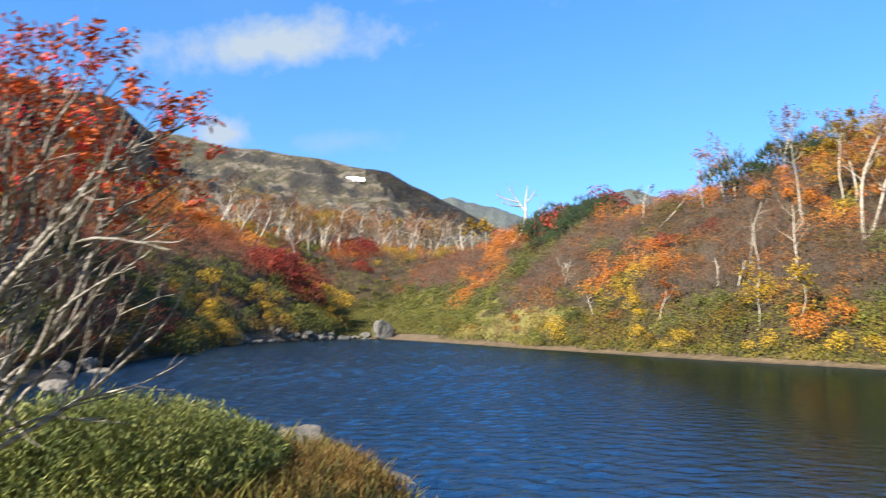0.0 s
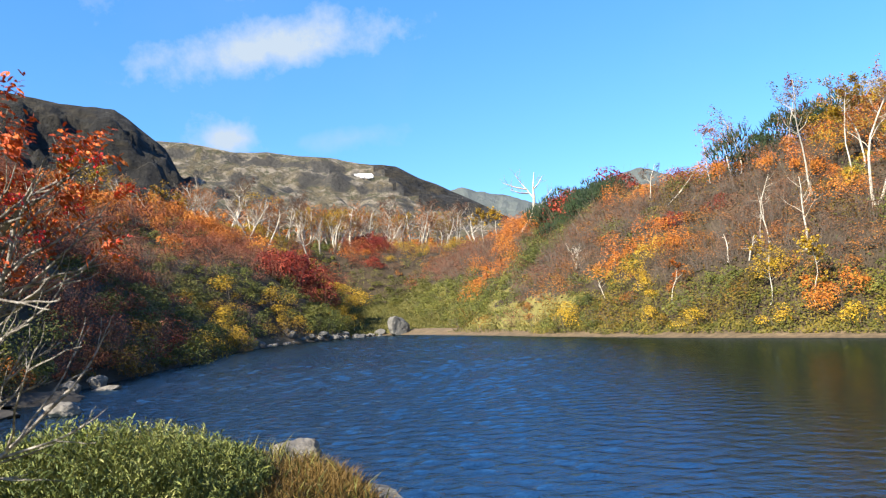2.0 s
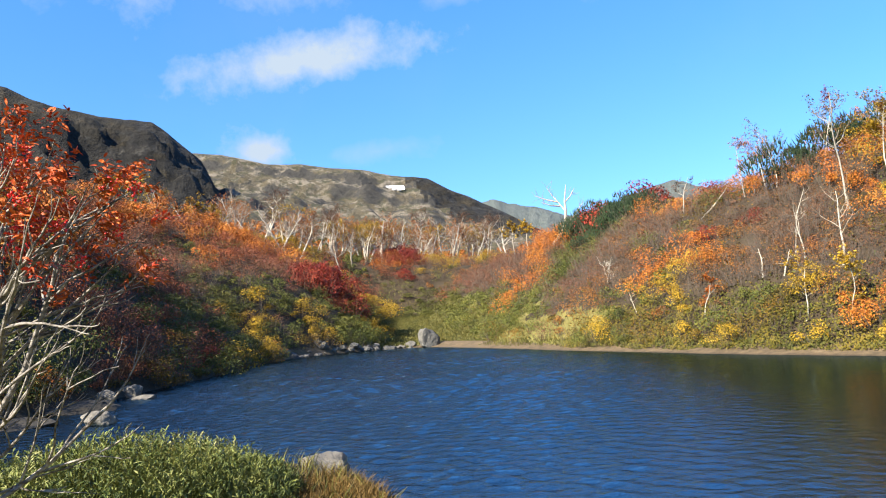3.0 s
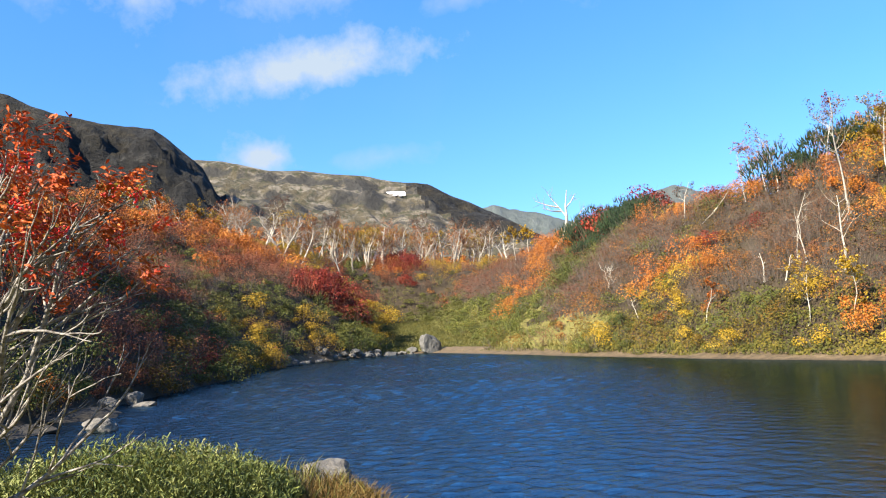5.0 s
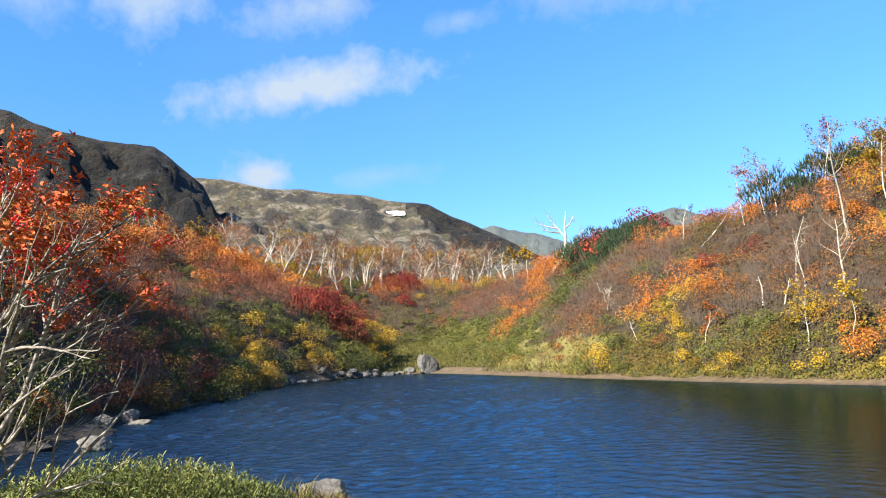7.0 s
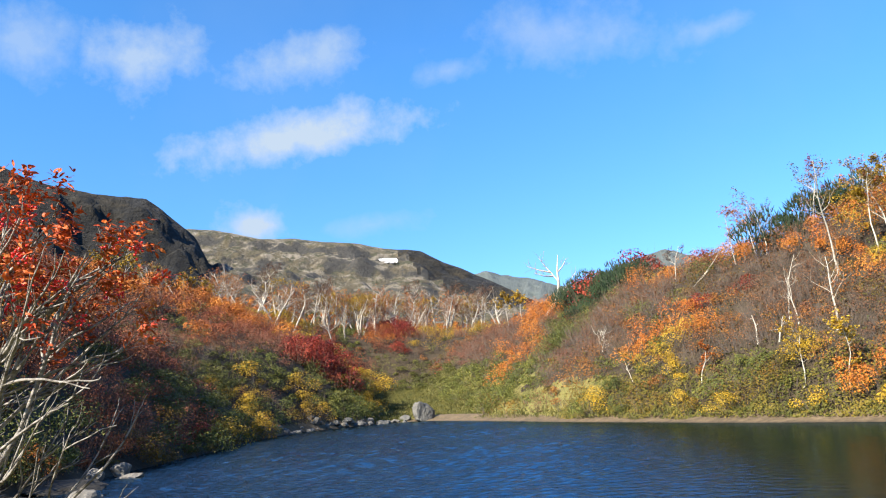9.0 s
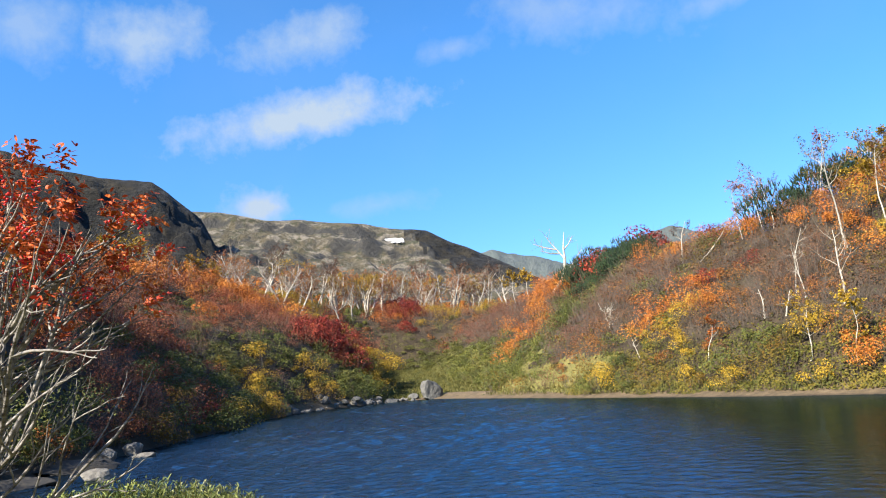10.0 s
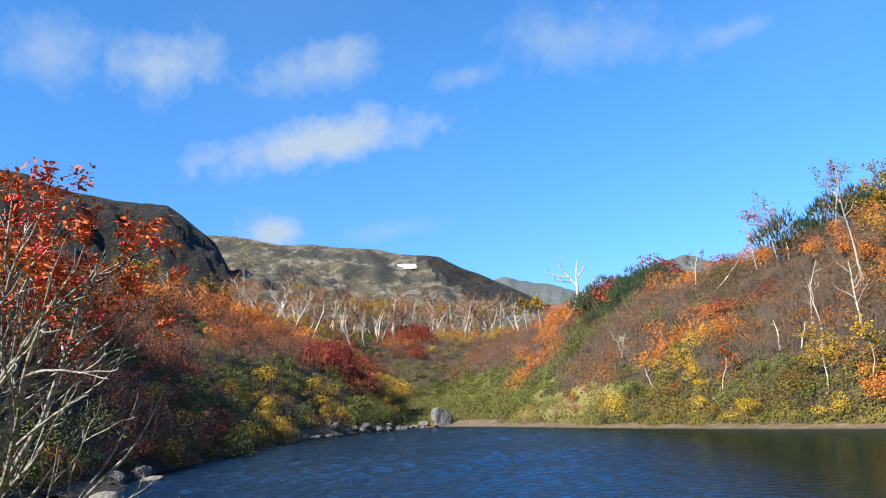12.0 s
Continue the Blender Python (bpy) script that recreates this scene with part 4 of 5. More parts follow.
def ground_cover():
    """Low herbs and seedlings under the shrubs, and the grass of the meadow and the shore."""
    rng = np.random.default_rng(21)
    n = 70000
    far, way = np.sqrt(rng.uniform(15**2, 105**2, n)), np.radians(rng.uniform(-36, 36, n))
    x, y = far * np.sin(way), far * np.cos(way)
    d = np.minimum(outside(LAKE, x, y), outside(MEADOW, x, y))
    lake = outside(LAKE, x, y)
    keep = (d > 0.5) & (d < 20) & (np.where(x > 0, lake > 1.4, lake > 0.15))
    x, y = x[keep], y[keep]
    pts = np.c_[x, y, height(x, y) + rng.uniform(0.02, 0.45, len(x))]
    mix = fbm(x, y, 5, 3, 77) + rng.normal(0, 0.08, len(x))
    for name, label, leaf, pick in (("low_herbs", "low green herbs under the shrubs", GREEN, mix < -0.06),
                                    ("turning_herbs", "yellow and rust herbs under the shrubs", MIXED, mix >= -0.06)):
        out = np.tile([0, 0, 1.0], (pick.sum(), 1))
        me = mesh_of(name, *chips(rng, pts[pick], out, 0.20, 0.13), leaf)
        tagged(new(name, me), label, "undergrowth", kind="stuff")
    n = 60000
    x, y = rng.uniform(6, 20, n), rng.uniform(26, 52, n)
    lake = outside(LAKE, x, y)
    keep = (lake > 0.4 + 0.8 * np.clip(fbm(x, y, 1.6, 3, 46) + 0.3, 0, 1)) & (lake < 3.6) & (np.degrees(np.arctan2(x, y)) < 38)
    x, y, lake = x[keep], y[keep], lake[keep]
    tuft = np.clip(1.6 * fbm(x, y, 1.4, 3, 45) + 0.5, 0.05, 1.2) * np.interp(lake, [0.6, 1.8, 3.6], [0.35, 1.0, 1.1])
    at = np.c_[x, y, np.interp(lake, *RIGHT) + rng.uniform(0.0, 1.0, len(x)) ** 0.7 * tuft]
    me = mesh_of("shore_herbs", *leaves(rng, at, np.tile([-0.5, -0.4, 0.7], (len(at), 1)), 0.13, 0.075), SHORE_HERB)
    tagged(new("shore_herbs", me), "tall yellow-green herbs crowding the gravel shore", "undergrowth", kind="stuff")
    n = 120000
    x, y = rng.uniform(-14, 18, n), rng.uniform(30, 124, n)
    lake, wet = outside(LAKE, x, y), outside(MEADOW, x, y)
    keep = (lake > 0.8) & ((wet < 4.0) | ((lake < np.where(x > 3, 1.7, 2.6)) & (x > -3)))
    x, y = x[keep], y[keep]
    at = np.c_[x, y, height(x, y)]
    blades(rng, "meadow_grass", "yellowing grass on the wet meadow by the shore", at, 0.26, 0.05, TURF)


def blades(rng, name, label, at, tall, wide, material):
    """Grass: one bent blade of three corners and a kink at each place."""
    n = len(at)
    a = rng.uniform(0, 2 * np.pi, n)
    side = np.c_[np.cos(a), np.sin(a), np.zeros(n)] * wide / 2
    lean = np.c_[rng.normal(0, 0.35, n), rng.normal(0, 0.35, n), np.ones(n)]
    h = tall * rng.uniform(0.55, 1.3, n)[:, None]
    mid = at + lean * h * 0.6
    tip = mid + (lean * np.array([2.0, 2.0, 0.8])) * h * 0.45
    verts = np.stack([at - side, at + side, mid + side * 0.8, tip, mid - side * 0.8], 1).reshape(-1, 3)
    k = np.arange(n)[:, None] * 5
    faces = np.concatenate([k + np.array([0, 1, 2, 4]), k + np.array([4, 2, 3, 3])])
    quads, tris = faces[:n], faces[n:, :3]
    both = np.concatenate([np.c_[quads[:, :3]], np.c_[quads[:, 0], quads[:, 2], quads[:, 3]], tris])
    return tagged(new(name, mesh_of(name, verts, both, material)), label, "grass", kind="stuff")


ground_cover()

# ---- trees ----


def birch(seed, tall, limbs=7, lean=(0, 0), spread=0.6, leaf=None, leaf_count=0, twig=BIRCH, low=0.35, thick=0.012, shoots=5, fine=0.012, forks=1, name="birch", label="white-barked birch", leaf_size=0.105):
    """A birch: trunk with limbs, a crown of fine shoots, and what leaves it still has."""
    rng = np.random.default_rng(seed)
    root = new(name)
    crown, tips = Build(), []
    for f in range(forks):
        a = rng.uniform(0, 2 * np.pi)
        off = 0.0 if forks == 1 else 0.28
        way = (lean[0] + off * np.cos(a), lean[1] + off * np.sin(a), 1)
        length = tall * (1 if f == 0 else rng.uniform(0.7, 0.95))
        pts, _ = bent(rng, (0.1 * f, 0, -0.15), way, length * 0.93, 7, 0.11, 0.05)
        wide = max(thick * length, 0.03)
        wood = Build().add(*tube(pts, np.linspace(wide, wide * 0.22, 8) * np.r_[1.35, np.ones(7)], 7))
        part("trunk", wood.mesh("trunk", BIRCH, True), root)
        for k in range(limbs):
            s = rng.uniform(low, 0.98) * 7
            i = int(s)
            start = pts[i] + (pts[min(i + 1, 7)] - pts[i]) * (s - i)
            b = rng.uniform(0, 2 * np.pi)
            limb_len = tall * spread * rng.uniform(0.3, 0.62) * (1.15 - 0.5 * s / 7)
            limb, way2 = bent(rng, start, (np.cos(b), np.sin(b), rng.uniform(0.25, 0.8)), limb_len, 5, 0.2, 0.12)
            wide2 = wide * 0.42 * (1 - 0.6 * s / 7)
            bough = Build().add(*tube(limb, np.linspace(wide2, wide2 * 0.3, 6), 5))
            part("limb", bough.mesh("limb", BIRCH, True), root)
            for q in range(shoots):
                j = rng.integers(1, 6)
                c = unit(rng.normal(0, 1, 3)) * 0.8 + way2 + np.array([0, 0, 0.35])
                shoot, way3 = bent(rng, limb[j], c, limb_len * rng.uniform(0.35, 0.7), 2, 0.25, 0.08)
                crown.add(*tube(shoot, np.linspace(fine, fine * 0.4, 3), 3))
                tips += [shoot[1], shoot[2]]
                for _ in range(1):
                    spray, _ = bent(rng, shoot[rng.integers(1, 3)], unit(way3 + rng.normal(0, 0.7, 3)), limb_len * rng.uniform(0.2, 0.4), 2, 0.3)
                    crown.add(*tube(spray, np.linspace(fine * 0.6, fine * 0.3, 3), 3))
                    tips.append(spray[2])
    if crown.count:
        tagged(part("shoot_mass", crown.mesh("shoot_mass", twig), root), kind="stuff")
    if leaf is not None and leaf_count:
        leaf_count = int(leaf_count * (1.9 if leaf_size < 0.23 else 1.2))
        tips = np.array(tips)
        tips = tips[tips[:, 2] > tall * low * 0.9]
        at = tips[rng.integers(0, len(tips), leaf_count)] + rng.normal(0, 0.014 * tall, (leaf_count, 3))
        tagged(part("crown", mesh_of("crown", *leaves(rng, at, np.tile([0, 0, 0.6], (leaf_count, 1)), leaf_size, leaf_size * 0.65), leaf), root), kind="stuff")
    return tagged(root, label, "tree", "birches")


def stand(root, x, y, turn=0.0, size=1.0, sink=0.0):
    root.matrix_basis = pose(x, y, ground_z(x, y) - sink, 0, 0, turn) @ Matrix.Scale(size, 4)
    return root


# birches of the near slope
stand(birch(301, 7.2, 9, (-0.05, 0.05), 0.5, MIXED, 420, PALE_TWIG, 0.4, 0.009, 5, label="tall white birch with a sparse withered crown"), 21.6, 40.4)
stand(birch(302, 5.4, 8, (-0.04, 0), 0.55, YELLOW, 1300, PALE_TWIG, 0.45, 0.009, 5, label="white birch with a bright yellow crown"), 22.6, 38.2)
stand(birch(303, 4.8, 7, (0.02, 0), 0.5, ORANGE, 500, PALE_TWIG, 0.4, label="slender birch with sparse orange leaves"), 23.6, 38.6)
stand(birch(304, 3.7, 5, (0.22, 0), 0.5, BROWN, 160, PALE_TWIG, 0.5, 0.014, 4, label="thin leaning birch with a tuft of withered leaves"), 17.6, 56.4)
stand(birch(305, 3.9, 3, (1.05, 0.1), 0.35, None, 0, BIRCH, 0.5, 0.022, 2, label="half-fallen bare white birch trunk"), 18.0, 53.2)
for k, (bx, by, bt) in enumerate(((20.6, 51.8, 3.9), (21.1, 51.4, 4.4), (21.6, 50.6, 4.0), (22.0, 50.0, 4.6), (22.4, 51.5, 4.2))):
    stand(birch(310 + k, bt, 7, (-0.05 + 0.03 * k, 0), 0.6, ORANGE if k < 3 else BROWN, 260, PALE_TWIG, 0.4, 0.010, 5, label="birch with thin withered leaves, one of a close group"), bx, by)
stand(birch(320, 4.0, 5, (-0.03, 0), 0.4, None, 0, PALE_TWIG, 0.4, 0.011, 4, label="slender bare white birch"), 18.05, 39.3)
stand(birch(329, 3.0, 4, (0.08, 0), 0.45, None, 0, PALE_TWIG, 0.45, 0.013, 4, forks=2, label="bare white birch with two thin trunks"), 17.85, 38.0)
stand(birch(340, 5.0, 8, (0.0, 0), 0.35, CRIMSON, 260, PALE_TWIG, 0.3, 0.009, 5, label="slender birch with a dark reddish crown"), 24.0, 47.3)
stand(birch(341, 6.6, 8, (0.06, 0), 0.5, ORANGE, 700, PALE_TWIG, 0.45, 0.013, 5, forks=2, label="white birch forked near the ground, with orange leaves"), 21.6, 34.9)
stand(birch(342, 2.6, 3, (1.5, 0.1), 0.3, None, 0, BIRCH, 0.5, 0.025, 2, name="fallen_birch", label="fallen white birch trunk across the thicket"), 21.9, 34.3)
stand(birch(343, 2.6, 3, (1.0, 0.1), 0.3, None, 0, BIRCH, 0.5, 0.025, 2, name="fallen_birch", label="leaning dead white birch trunk"), 24.2, 37.0)
stand(birch(321, 3.9, 8, (-0.03, 0), 0.75, None, 0, PALE_TWIG, 0.35, 0.016, 4, label="bare white birch with spreading limbs"), 18.4, 35.4)
stand(birch(322, 1.8, 2, (-0.12, 0), 0.4, None, 0, BIRCH, 0.5, 0.035, 1, name="snag", label="broken white birch snag"), 16.3, 39.5)
stand(birch(323, 1.7, 3, (0.05, 0), 0.5, None, 0, BIRCH, 0.4, 0.03, 2, name="snag", label="dead white birch stump with forked limbs"), 16.7, 37.9)
stand(birch(324, 3.7, 7, (0.08, 0), 0.5, YELLOW, 520, PALE_TWIG, 0.4, 0.009, 5, label="slender young birch with yellow leaves"), 15.95, 34.5)
stand(birch(325, 3.0, 8, (0.0, 0), 0.6, YELLOW, 700, PALE_TWIG, 0.3, 0.011, 5, label="young birch full of yellow leaves"), 17.05, 32.5)
stand(birch(326, 1.9, 4, (0, 0), 0.8, None, 0, BIRCH, 0.2, 0.02, 3, forks=4, label="low bare birch with several stems"), 11.4, 55.2)
stand(birch(327, 2.2, 5, (0.1, 0), 0.6, ORANGE, 300, PALE_TWIG, 0.3, 0.014, label="small birch with orange leaves"), 13.6, 41.0)
stand(birch(328, 1.6, 3, (-0.5, 0), 0.6, None, 0, BIRCH, 0.3, 0.02, 2, name="snag", label="crooked bare white branch in the thicket"), 11.6, 47.5)
# the leaning dead tree on the brow, and its yellow neighbours
def dead_birch():
    """A dead birch, bent over at the foot, then forked and bare."""
    rng = np.random.default_rng(330)
    root = tagged(new("dead_birch"), "dead white birch with bare forked limbs", "tree", "birches")
    trunk = np.array([(-0.3, 0, -0.3), (0.7, 0.1, 0.9), (1.7, 0.1, 2.2), (2.25, 0, 3.6), (2.35, 0.1, 5.0), (2.3, 0.2, 6.2), (2.55, 0.2, 8.2)])
    part("trunk", Build().add(*tube(trunk, [0.30, 0.25, 0.23, 0.20, 0.16, 0.10, 0.04], 8)).mesh("trunk", BIRCH, True), root)
    shoots = Build()
    for line in ([(2.3, 0, 4.9), (1.6, 0.3, 6.0), (0.9, 0.4, 6.9), (0.2, 0.4, 8.0)], [(2.15, 0, 3.1), (3.0, -0.2, 3.9), (3.8, -0.3, 5.0), (4.5, -0.2, 5.9)],
                 [(2.3, 0.2, 6.0), (3.0, 0.4, 6.7), (3.5, 0.5, 7.6)], [(1.5, 0.3, 6.1), (0.2, 0.3, 6.4), (-1.3, 0.4, 7.0)], [(1.7, 0.3, 5.6), (0.6, -0.2, 5.6), (-0.6, -0.4, 6.0)]):
        pts = np.array(line)
        part("limb", Build().add(*tube(pts, np.linspace(0.11, 0.03, len(pts)), 5)).mesh("limb", BIRCH, True), root)
        for _ in range(9):
            s = rng.uniform(0.8, len(pts) - 1.01)
            at = pts[int(s)] + (pts[int(s) + 1] - pts[int(s)]) * (s % 1)
            twig, _ = bent(rng, at, rng.normal(0, 0.7, 3) + np.array([0, 0, 0.8]), rng.uniform(0.5, 1.5), 4, 0.25)
            shoots.add(*tube(twig, np.linspace(0.025, 0.01, 5), 3))
    tagged(part("shoot_mass", shoots.mesh("shoot_mass", PALE_TWIG), root), kind="stuff")
    return root


stand(dead_birch(), 13.2, 100.0, 0, 1.1)
stand(birch(331, 6.2, 8, (0, 0), 0.5, YELLOW, 500, PALE_TWIG, 0.45, 0.012, 5, 0.02, leaf_size=0.28, label="slim birch with a yellow crown"), 9.6, 112)
stand(birch(332, 5.6, 8, (0.05, 0), 0.5, YELLOW, 420, PALE_TWIG, 0.4, 0.012, 5, 0.02, leaf_size=0.28, label="slim birch with a thin yellow crown"), 11.2, 108)


def birch_wood():
    """The open wood of old birches on the bench above the lake."""
    rng = np.random.default_rng(5)
    kinds = [birch(400 + k, 9.0, 10, (rng.normal(0, 0.12), 0), 0.66, leaf, count, (PALE_TWIG, PALE_TWIG, TWIG)[k % 3], 0.42, 0.024, 6, 0.022, 1 + k % 2, leaf_size=0.22, label=label)
             for k, (leaf, count, label) in enumerate((
                 (None, 0, "old bare white birch with a spreading crown"), (ORANGE, 520, "crooked white birch with a little orange foliage"), (BROWN, 320, "nearly bare white birch"),
                 (ORANGE, 700, "white birch with a thin orange crown"), (None, 0, "bare white birch with a flat crown"), (YELLOW, 560, "white birch with thin golden leaves")))]
    spots = []
    for k in range(76):
        for _ in range(60):
            b = rng.uniform(-17.0, 4.5)
            r = np.interp(b, [-17, -9, -3, 4.5], [112, 126, 146, 165]) + rng.uniform(0, 34)
            x, y = r * math.sin(radians(b)), r * math.cos(radians(b))
            if all((x - q[0]) ** 2 + (y - q[1]) ** 2 > 7 for q in spots):
                break
        spots.append((x, y))
    spots += [(-33.5, 86), (-34.5, 88), (-31, 90), (-37, 98)]
    for k, (x, y) in enumerate(spots):
        size = math.hypot(x, y) * 0.0074 * rng.uniform(0.8, 1.12)
        m = pose(x, y, ground_z(x, y) - 0.1, 0, 0, rng.uniform(0, 360)) @ Matrix.Diagonal((size, size, size * rng.uniform(0.85, 1.0), 1))
        if k < len(kinds):
            kinds[k].matrix_basis = m
        else:
            first = kinds[k % len(kinds)]
            copy_thing(first, m @ Matrix.Diagonal(tuple(1 / v for v in first.scale) + (1,)))
    for k, (x, y, t) in enumerate(((-36, 84, 5.4), (-33, 99, 5.0), (-35.5, 101, 4.6), (-31.5, 101, 4.4), (-40, 88, 5.0))):
        stand(birch(450 + k, t, 10, (0, 0), 0.8, YELLOW if k != 2 else ORANGE, 900, PALE_TWIG, 0.35, 0.014, 6, 0.02, leaf_size=0.24, label="spreading birch with golden yellow leaves"), x, y)


birch_wood()


def far_woods():
    """Brush and small birches that cover the foot of the mountain, too many to count."""
    rng = np.random.default_rng(66)
    sets = {"far_brush": (BROWN, "brown autumn brush at the mountain's foot"), "far_orange_trees": (ORANGE, "orange and yellow trees far up the valley"),
            "far_bare_trees": (TWIG, "grey bare birches far up the valley"), "far_scrub": (GREEN, "dark green scrub at the mountain's foot")}
    made = {k: Build() for k in sets}
    b, r = np.radians(rng.uniform(-38, 14, 2200)), rng.uniform(0, 1, 2200) ** 0.8 * 110 + 150
    xs, ys = r * np.sin(b), r * np.cos(b)
    for x, y, z in zip(xs, ys, height(xs, ys)):
        if z > 52:
            continue
        k = rng.uniform()
        tall = rng.uniform(1.4, 4.2)
        name = "far_brush" if k < 0.42 else "far_bare_trees" if k < 0.50 else "far_orange_trees" if k < 0.74 else "far_scrub"
        at = np.array([x, y, z - 0.2])
        if name == "far_bare_trees":
            for _ in range(9):
                a, s = rng.uniform(0, 6.3), rng.uniform(0.15, 0.7)
                pts, _ = bent(rng, (0, 0, 0), (s * math.cos(a), s * math.sin(a), 1), tall * rng.uniform(0.7, 1.1), 3, 0.2)
                made[name].add(*[q + (at if n == 0 else 0) for n, q in enumerate(tube(pts, [0.05, 0.045, 0.03, 0.012], 3))])
            continue
        tall *= 0.55 if name in ("far_brush", "far_scrub") else 1.0
        pts, out = clump(rng, 70, tall * 0.6 + 0.6, tall, 5)
        made[name].add(*chips(rng, pts + at, out, 0.55, 0.42))
    for name, (material, label) in sets.items():
        tagged(new(name, made[name].mesh(name, material)), label, "woods", kind="stuff")


far_woods()

# ---- the near bank: bamboo grass, dry grass, rowan ----


def lances(rng, at, way, length, width):
    """Long leaves bent once along their length: six corners, four triangles."""
    n = len(at)
    way = unit(way)
    side = unit(cross(way, np.array([0, 0, 1.0]) + rng.normal(0, 0.5, (n, 3))))
    length = (length * rng.uniform(0.65, 1.25, n))[:, None]
    width = (width * rng.uniform(0.7, 1.2, n))[:, None]
    a = at + way * length * 0.35
    b = at + way * length * 0.7 - np.array([0, 0, 0.05]) * length
    tip = at + way * length * 0.98 - np.array([0, 0, 0.18]) * length
    verts = np.stack([at, a + side * width / 2, b + side * width * 0.4, tip, b - side * width * 0.4, a - side * width / 2], 1)
    k = np.arange(n)[:, None] * 6
    faces = np.concatenate([k + np.array(t) for t in ((0, 1, 5), (1, 2, 4), (1, 4, 5), (2, 3, 4))])
    return verts.reshape(-1, 3), faces


def bamboo_bush():
    rng = np.random.default_rng(91)
    root = tagged(new("dwarf_bamboo"), "bushy mound of green dwarf bamboo on the bank", "bush")
    culms, blade_at, blade_way = Build(), [], []
    for _ in range(3000):
        a, s = rng.uniform(0, 2 * np.pi), math.sqrt(rng.uniform(0, 1))
        x, y = -2.97 + 1.47 * s * math.cos(a), 6.85 + 1.8 * s * math.sin(a)
        if outside(LAKE, np.array([x]), np.array([y]))[0] < 0.12:
            continue
        z = ground_z(x, y)
        tall = (0.70 - 0.46 * s**2.2) * rng.uniform(0.78, 1.12)
        pts, way = bent(rng, (x, y, z - 0.03), (0.35 * s * math.cos(a), 0.35 * s * math.sin(a), 1), tall, 2, 0.10)
        culms.add(*tube(pts, [0.004, 0.003, 0.0015], 3))
        for _ in range(rng.integers(8, 13)):
            k = 2 * rng.uniform(0.12, 1) ** 0.5
            j = min(int(k), 1)
            blade_at.append(pts[j] + (pts[j + 1] - pts[j]) * (k - j) + rng.normal(0, 0.01, 3))
            b = rng.uniform(0, 2 * np.pi)
            blade_way.append((math.cos(b), math.sin(b), rng.uniform(0.2, 1.9)))
    tagged(part("culm_mass", culms.mesh("culm_mass", GREEN), root), kind="stuff")
    at, way = np.array(blade_at), np.array(blade_way)
    # the outermost leaves on top can be told apart, the rest are one mass
    order = np.argsort(-(at[:, 2] - 0.05 * np.abs(at[:, 0] + 2.9)))
    for k in order[:300]:
        v, f = lances(rng, at[k : k + 1], way[k : k + 1], 0.082, 0.0125)
        part("leaf", mesh_of("leaf", v, f, BAMBOO_NEAR), root)
    rest = order[300:]
    tagged(part("leaf_mass", mesh_of("leaf_mass", *lances(rng, at[rest], way[rest], 0.082, 0.0125), BAMBOO_NEAR), root), kind="stuff")


BAMBOO_NEAR = leaf_material("near_bamboo_leaves", [(0.014, 0.028, 0.007), (0.07, 0.10, 0.022), (0.20, 0.225, 0.055), (0.44, 0.43, 0.19)], 0.8, 0.09)
bamboo_bush()


DRY_BANK = leaf_material("bank_grass_blades", [(0.0403, 0.0278, 0.00574), (0.0884, 0.0522, 0.0114), (0.145, 0.0872, 0.0201), (0.169, 0.114, 0.0402)], 0.6)


def bank_grass():
    rng = np.random.default_rng(17)
    n = 5200
    x, y = -1.15 + rng.normal(0, 0.42, n), 7.1 + rng.normal(0, 0.7, n)
    keep = outside(LAKE, x, y) > 0.03
    at = np.c_[x, y, height(x, y)][keep]
    blades(rng, "dry_grass", "yellow and brown dry grass at the edge of the bank", at, 0.18, 0.010, DRY_BANK)
    n = 19000
    x, y = rng.uniform(-9, 2.5, n), rng.uniform(-2.5, 9.5, n)
    keep = (outside(LAKE, x, y) > 0.08) & (np.hypot(x, y) > 1.2)
    at = np.c_[x, y, height(x, y)][keep]
    blades(rng, "bank_grass", "short green and yellow grass on the near bank", at, 0.22, 0.014, TURF)


bank_grass()


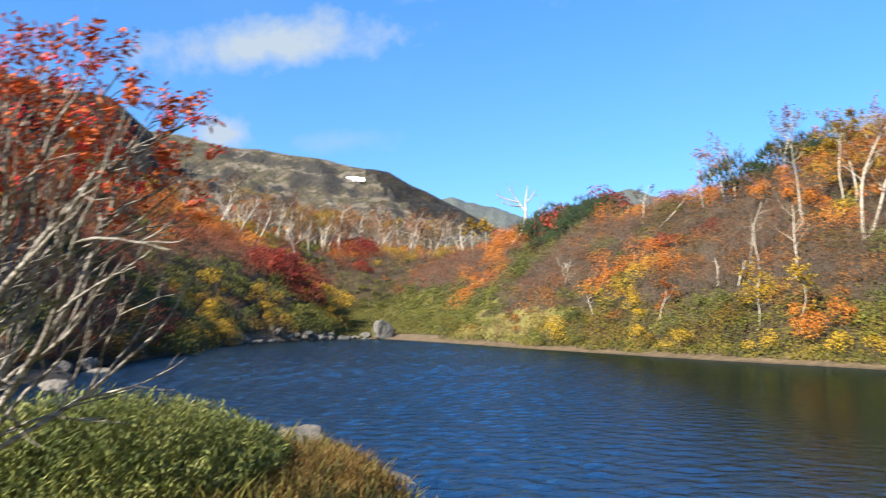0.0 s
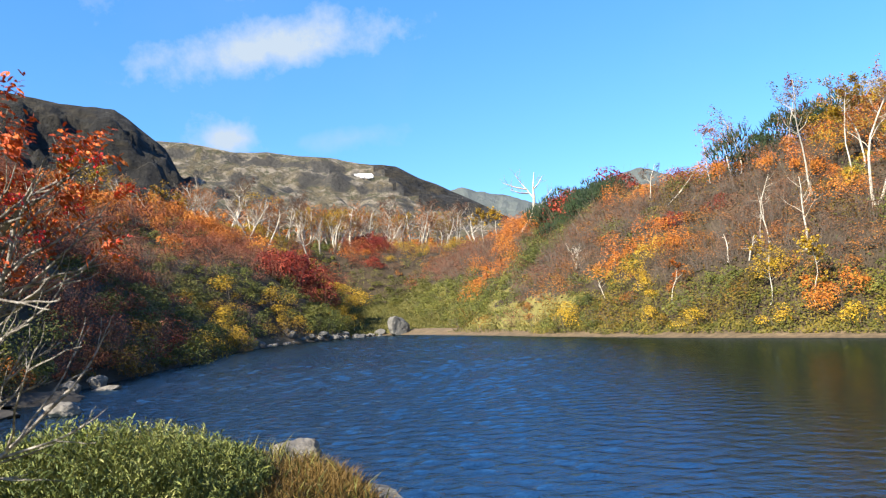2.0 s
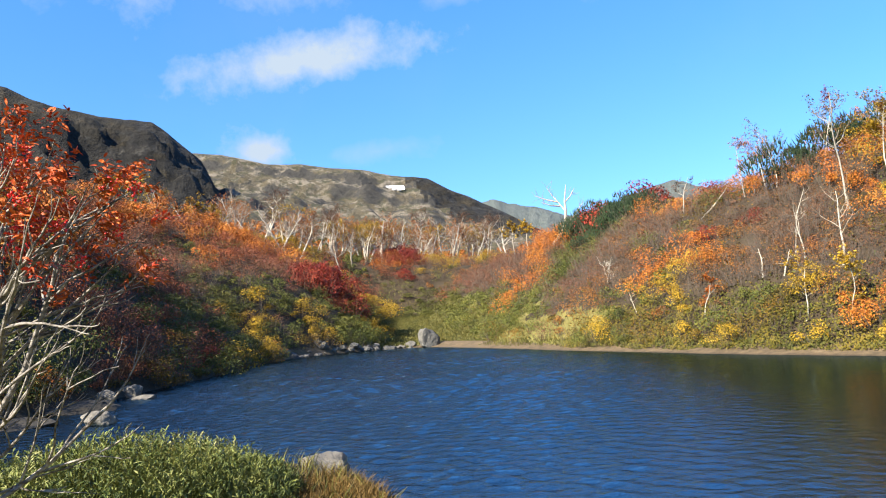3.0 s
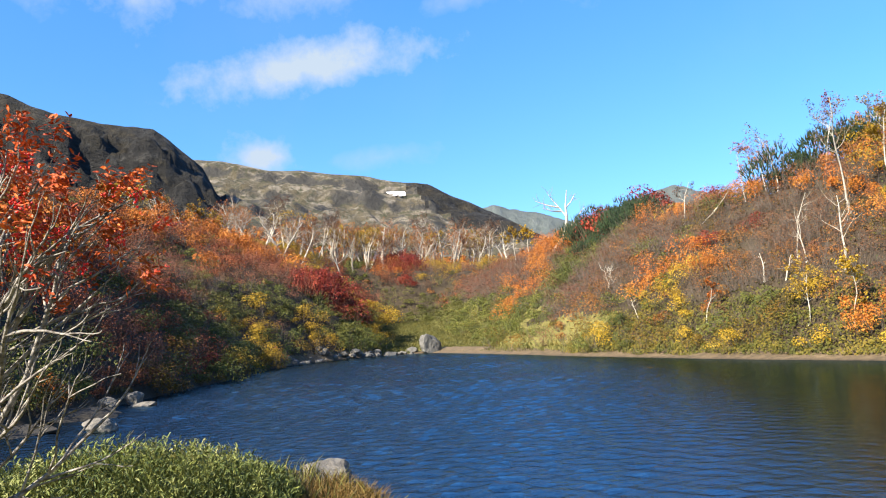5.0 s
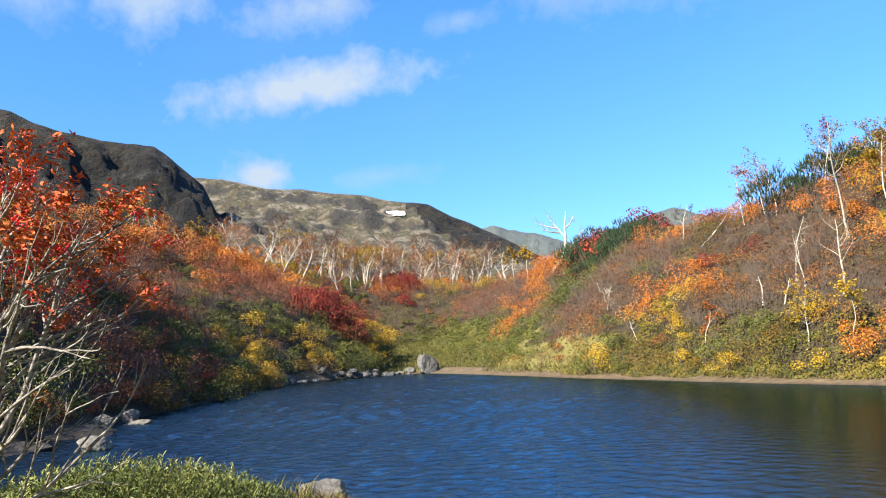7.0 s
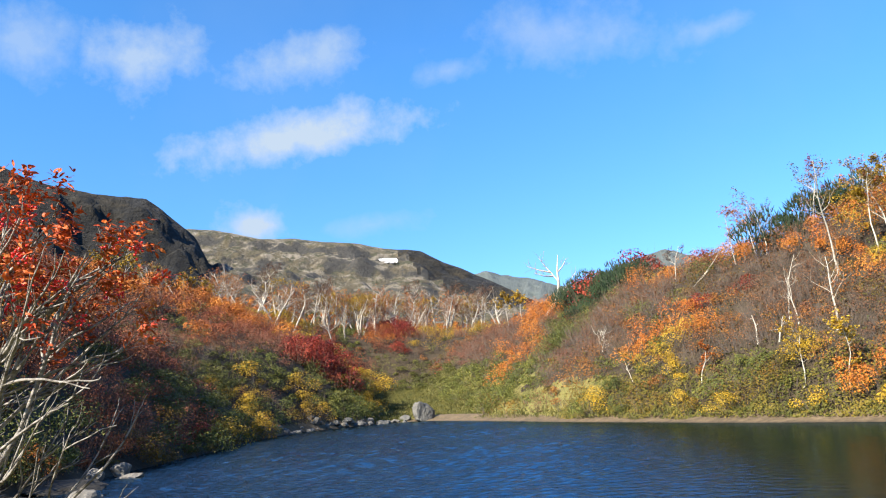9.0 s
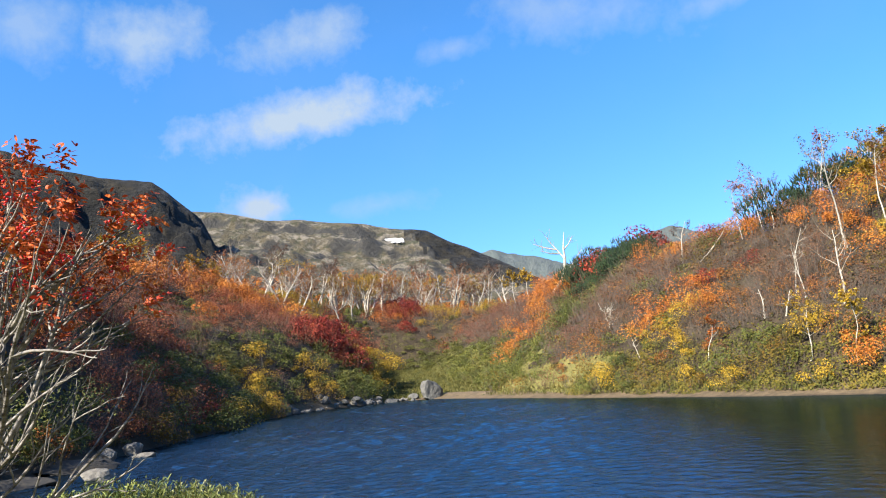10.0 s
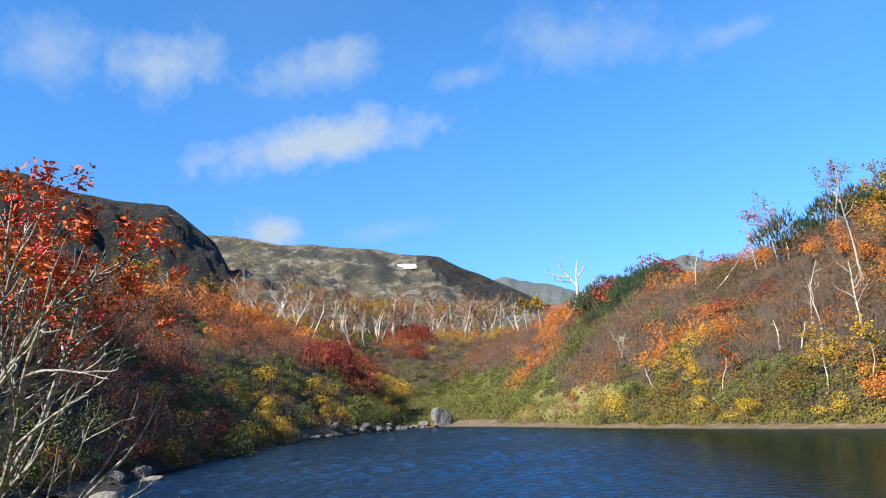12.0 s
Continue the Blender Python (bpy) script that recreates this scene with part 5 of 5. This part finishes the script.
def rowan():
    """A many-stemmed rowan, most of its lower shoots bare, curled red leaves and berries at the tips."""
    rng = np.random.default_rng(23)
    root = tagged(new("rowan"), "grey-stemmed rowan with curled red leaves and berries", "tree")
    root.location = (-0.10, 0.0, 0.0)
    tips = []
    base = np.array([-3.05, 3.75, ground_z(-3.05, 3.75)])

    def grow(build, start, way, length, wide, level):
        steps = 6 if level < 2 else 4
        pts, last = bent(rng, start, way, length, steps, 0.06 + 0.035 * level, 0.05)
        over = max((pts[-1][2] - 2.42) / 0.5, (pts[-1][0] + 0.45 * pts[-1][1] - 0.18) / 0.35)
        if level and over > 0:
            pts = pts[0] + (pts - pts[0]) * max(0.25, 1 - over)
        build.add(*tube(pts, np.linspace(wide, wide * 0.52, steps + 1), 7 if level == 0 else 5 if level == 1 else 4))
        if level >= 3 or over > 0.6:
            tips.append((pts[-1], last))
            return
        for k in range((4, 4, 2)[level]):
            s = rng.uniform(0.42, 0.95) * steps
            i = int(s)
            at = pts[i] + (pts[i + 1] - pts[i]) * (s - i)
            c = unit(cross(last, rng.normal(0, 1, 3)))
            if at[2] < 0.8:
                continue
            grow(build, at, unit(last + c * rng.uniform(0.4, 0.75)), length * rng.uniform(0.38, 0.55), wide * 0.5, level + 1)
        grow(build, pts[-1], last, length * 0.4, wide * 0.45, level + 1)

    goals = [(-1.5, 2.5, 2.35), (-1.4, 3.0, 2.3), (-1.7, 2.7, 2.5), (-1.9, 3.2, 2.55), (-2.4, 3.0, 2.6), (-2.0, 3.9, 2.2),
             (-2.3, 4.4, 2.5), (-2.8, 4.2, 2.7), (-2.6, 4.8, 1.5), (-2.2, 2.5, 2.4), (-3.6, 4.4, 2.7),
             (-1.75, 3.3, 1.8), (-1.12, 2.85, 2.3), (-1.25, 2.9, 2.45), (-1.2, 3.2, 2.2)]
    for goal in goals:
        foot = base + np.append(rng.normal(0, 0.16, 2), -0.05)
        way = np.array(goal) - foot
        build = Build()
        grow(build, foot, way + np.array([way[0] * 0.12, 0, -0.12]), np.linalg.norm(way) * 0.62, 0.031 * rng.uniform(0.75, 1.15), 0)
        part("stem", build.mesh("stem", ROWAN, True), root)
    berry = bmesh.new()
    bmesh.ops.create_icosphere(berry, subdivisions=1, radius=1)
    ball_v = np.array([v.co[:] for v in berry.verts])
    ball_f = np.array([[v.index for v in f.verts] for f in berry.faces])
    berry.free()
    for k, (at, way) in enumerate(tips):
        if at[2] < 1.8 + 0.45 * rng.uniform() or rng.uniform() < 0.28:
            continue
        spray_at, spray_way = [], []
        for _ in range(rng.integers(3, 6)):
            c = unit(way + rng.normal(0, 0.6, 3) + np.array([0, 0, 0.25]))
            rib, _ = bent(rng, at, c, rng.uniform(0.08, 0.14), 5, 0.12, -0.05)
            for j in range(1, 6):
                for sign in (-1, 1):
                    spray_at.append(rib[j])
                    spray_way.append(c * 0.7 + sign * unit(cross(c, [0.2, 0.3, 1])) * 0.8 + rng.normal(0, 0.35, 3) + np.array([0, 0, -0.2]))
        v, f = lances(rng, np.array(spray_at), np.array(spray_way), 0.036, 0.013)
        tagged(part("leaf_spray", mesh_of("leaf_spray", v, f, ROWAN_LEAF if k % 7 else ROWAN_RED), root), kind="stuff")
        if k % 5 == 0:
            heap = Build()
            for _ in range(18):
                heap.add(ball_v * 0.0065 + at + rng.normal(0, 0.019, 3) + np.array([0, 0, -0.03]), ball_f)
            tagged(part("berry_mass", heap.mesh("berry_mass", BERRY, True), root, "bright red berries"), kind="stuff")


ROWAN_LEAF = leaf_material("rowan_leaves", [(0.118, 0.0164, 0.0072), (0.294, 0.041, 0.0112), (0.441, 0.0902, 0.016), (0.451, 0.164, 0.04)], 0.4, 0.09)
ROWAN_RED = leaf_material("rowan_red_leaves", [(0.26, 0.014, 0.009), (0.46, 0.026, 0.014), (0.52, 0.06, 0.02), (0.46, 0.12, 0.04)], 0.4, 0.09)
BERRY, n_berry, s_berry = surface("rowan_berries")
s_berry.inputs["Base Color"].default_value = (0.62, 0.02, 0.015, 1)
s_berry.inputs["Roughness"].default_value = 0.3
rowan()
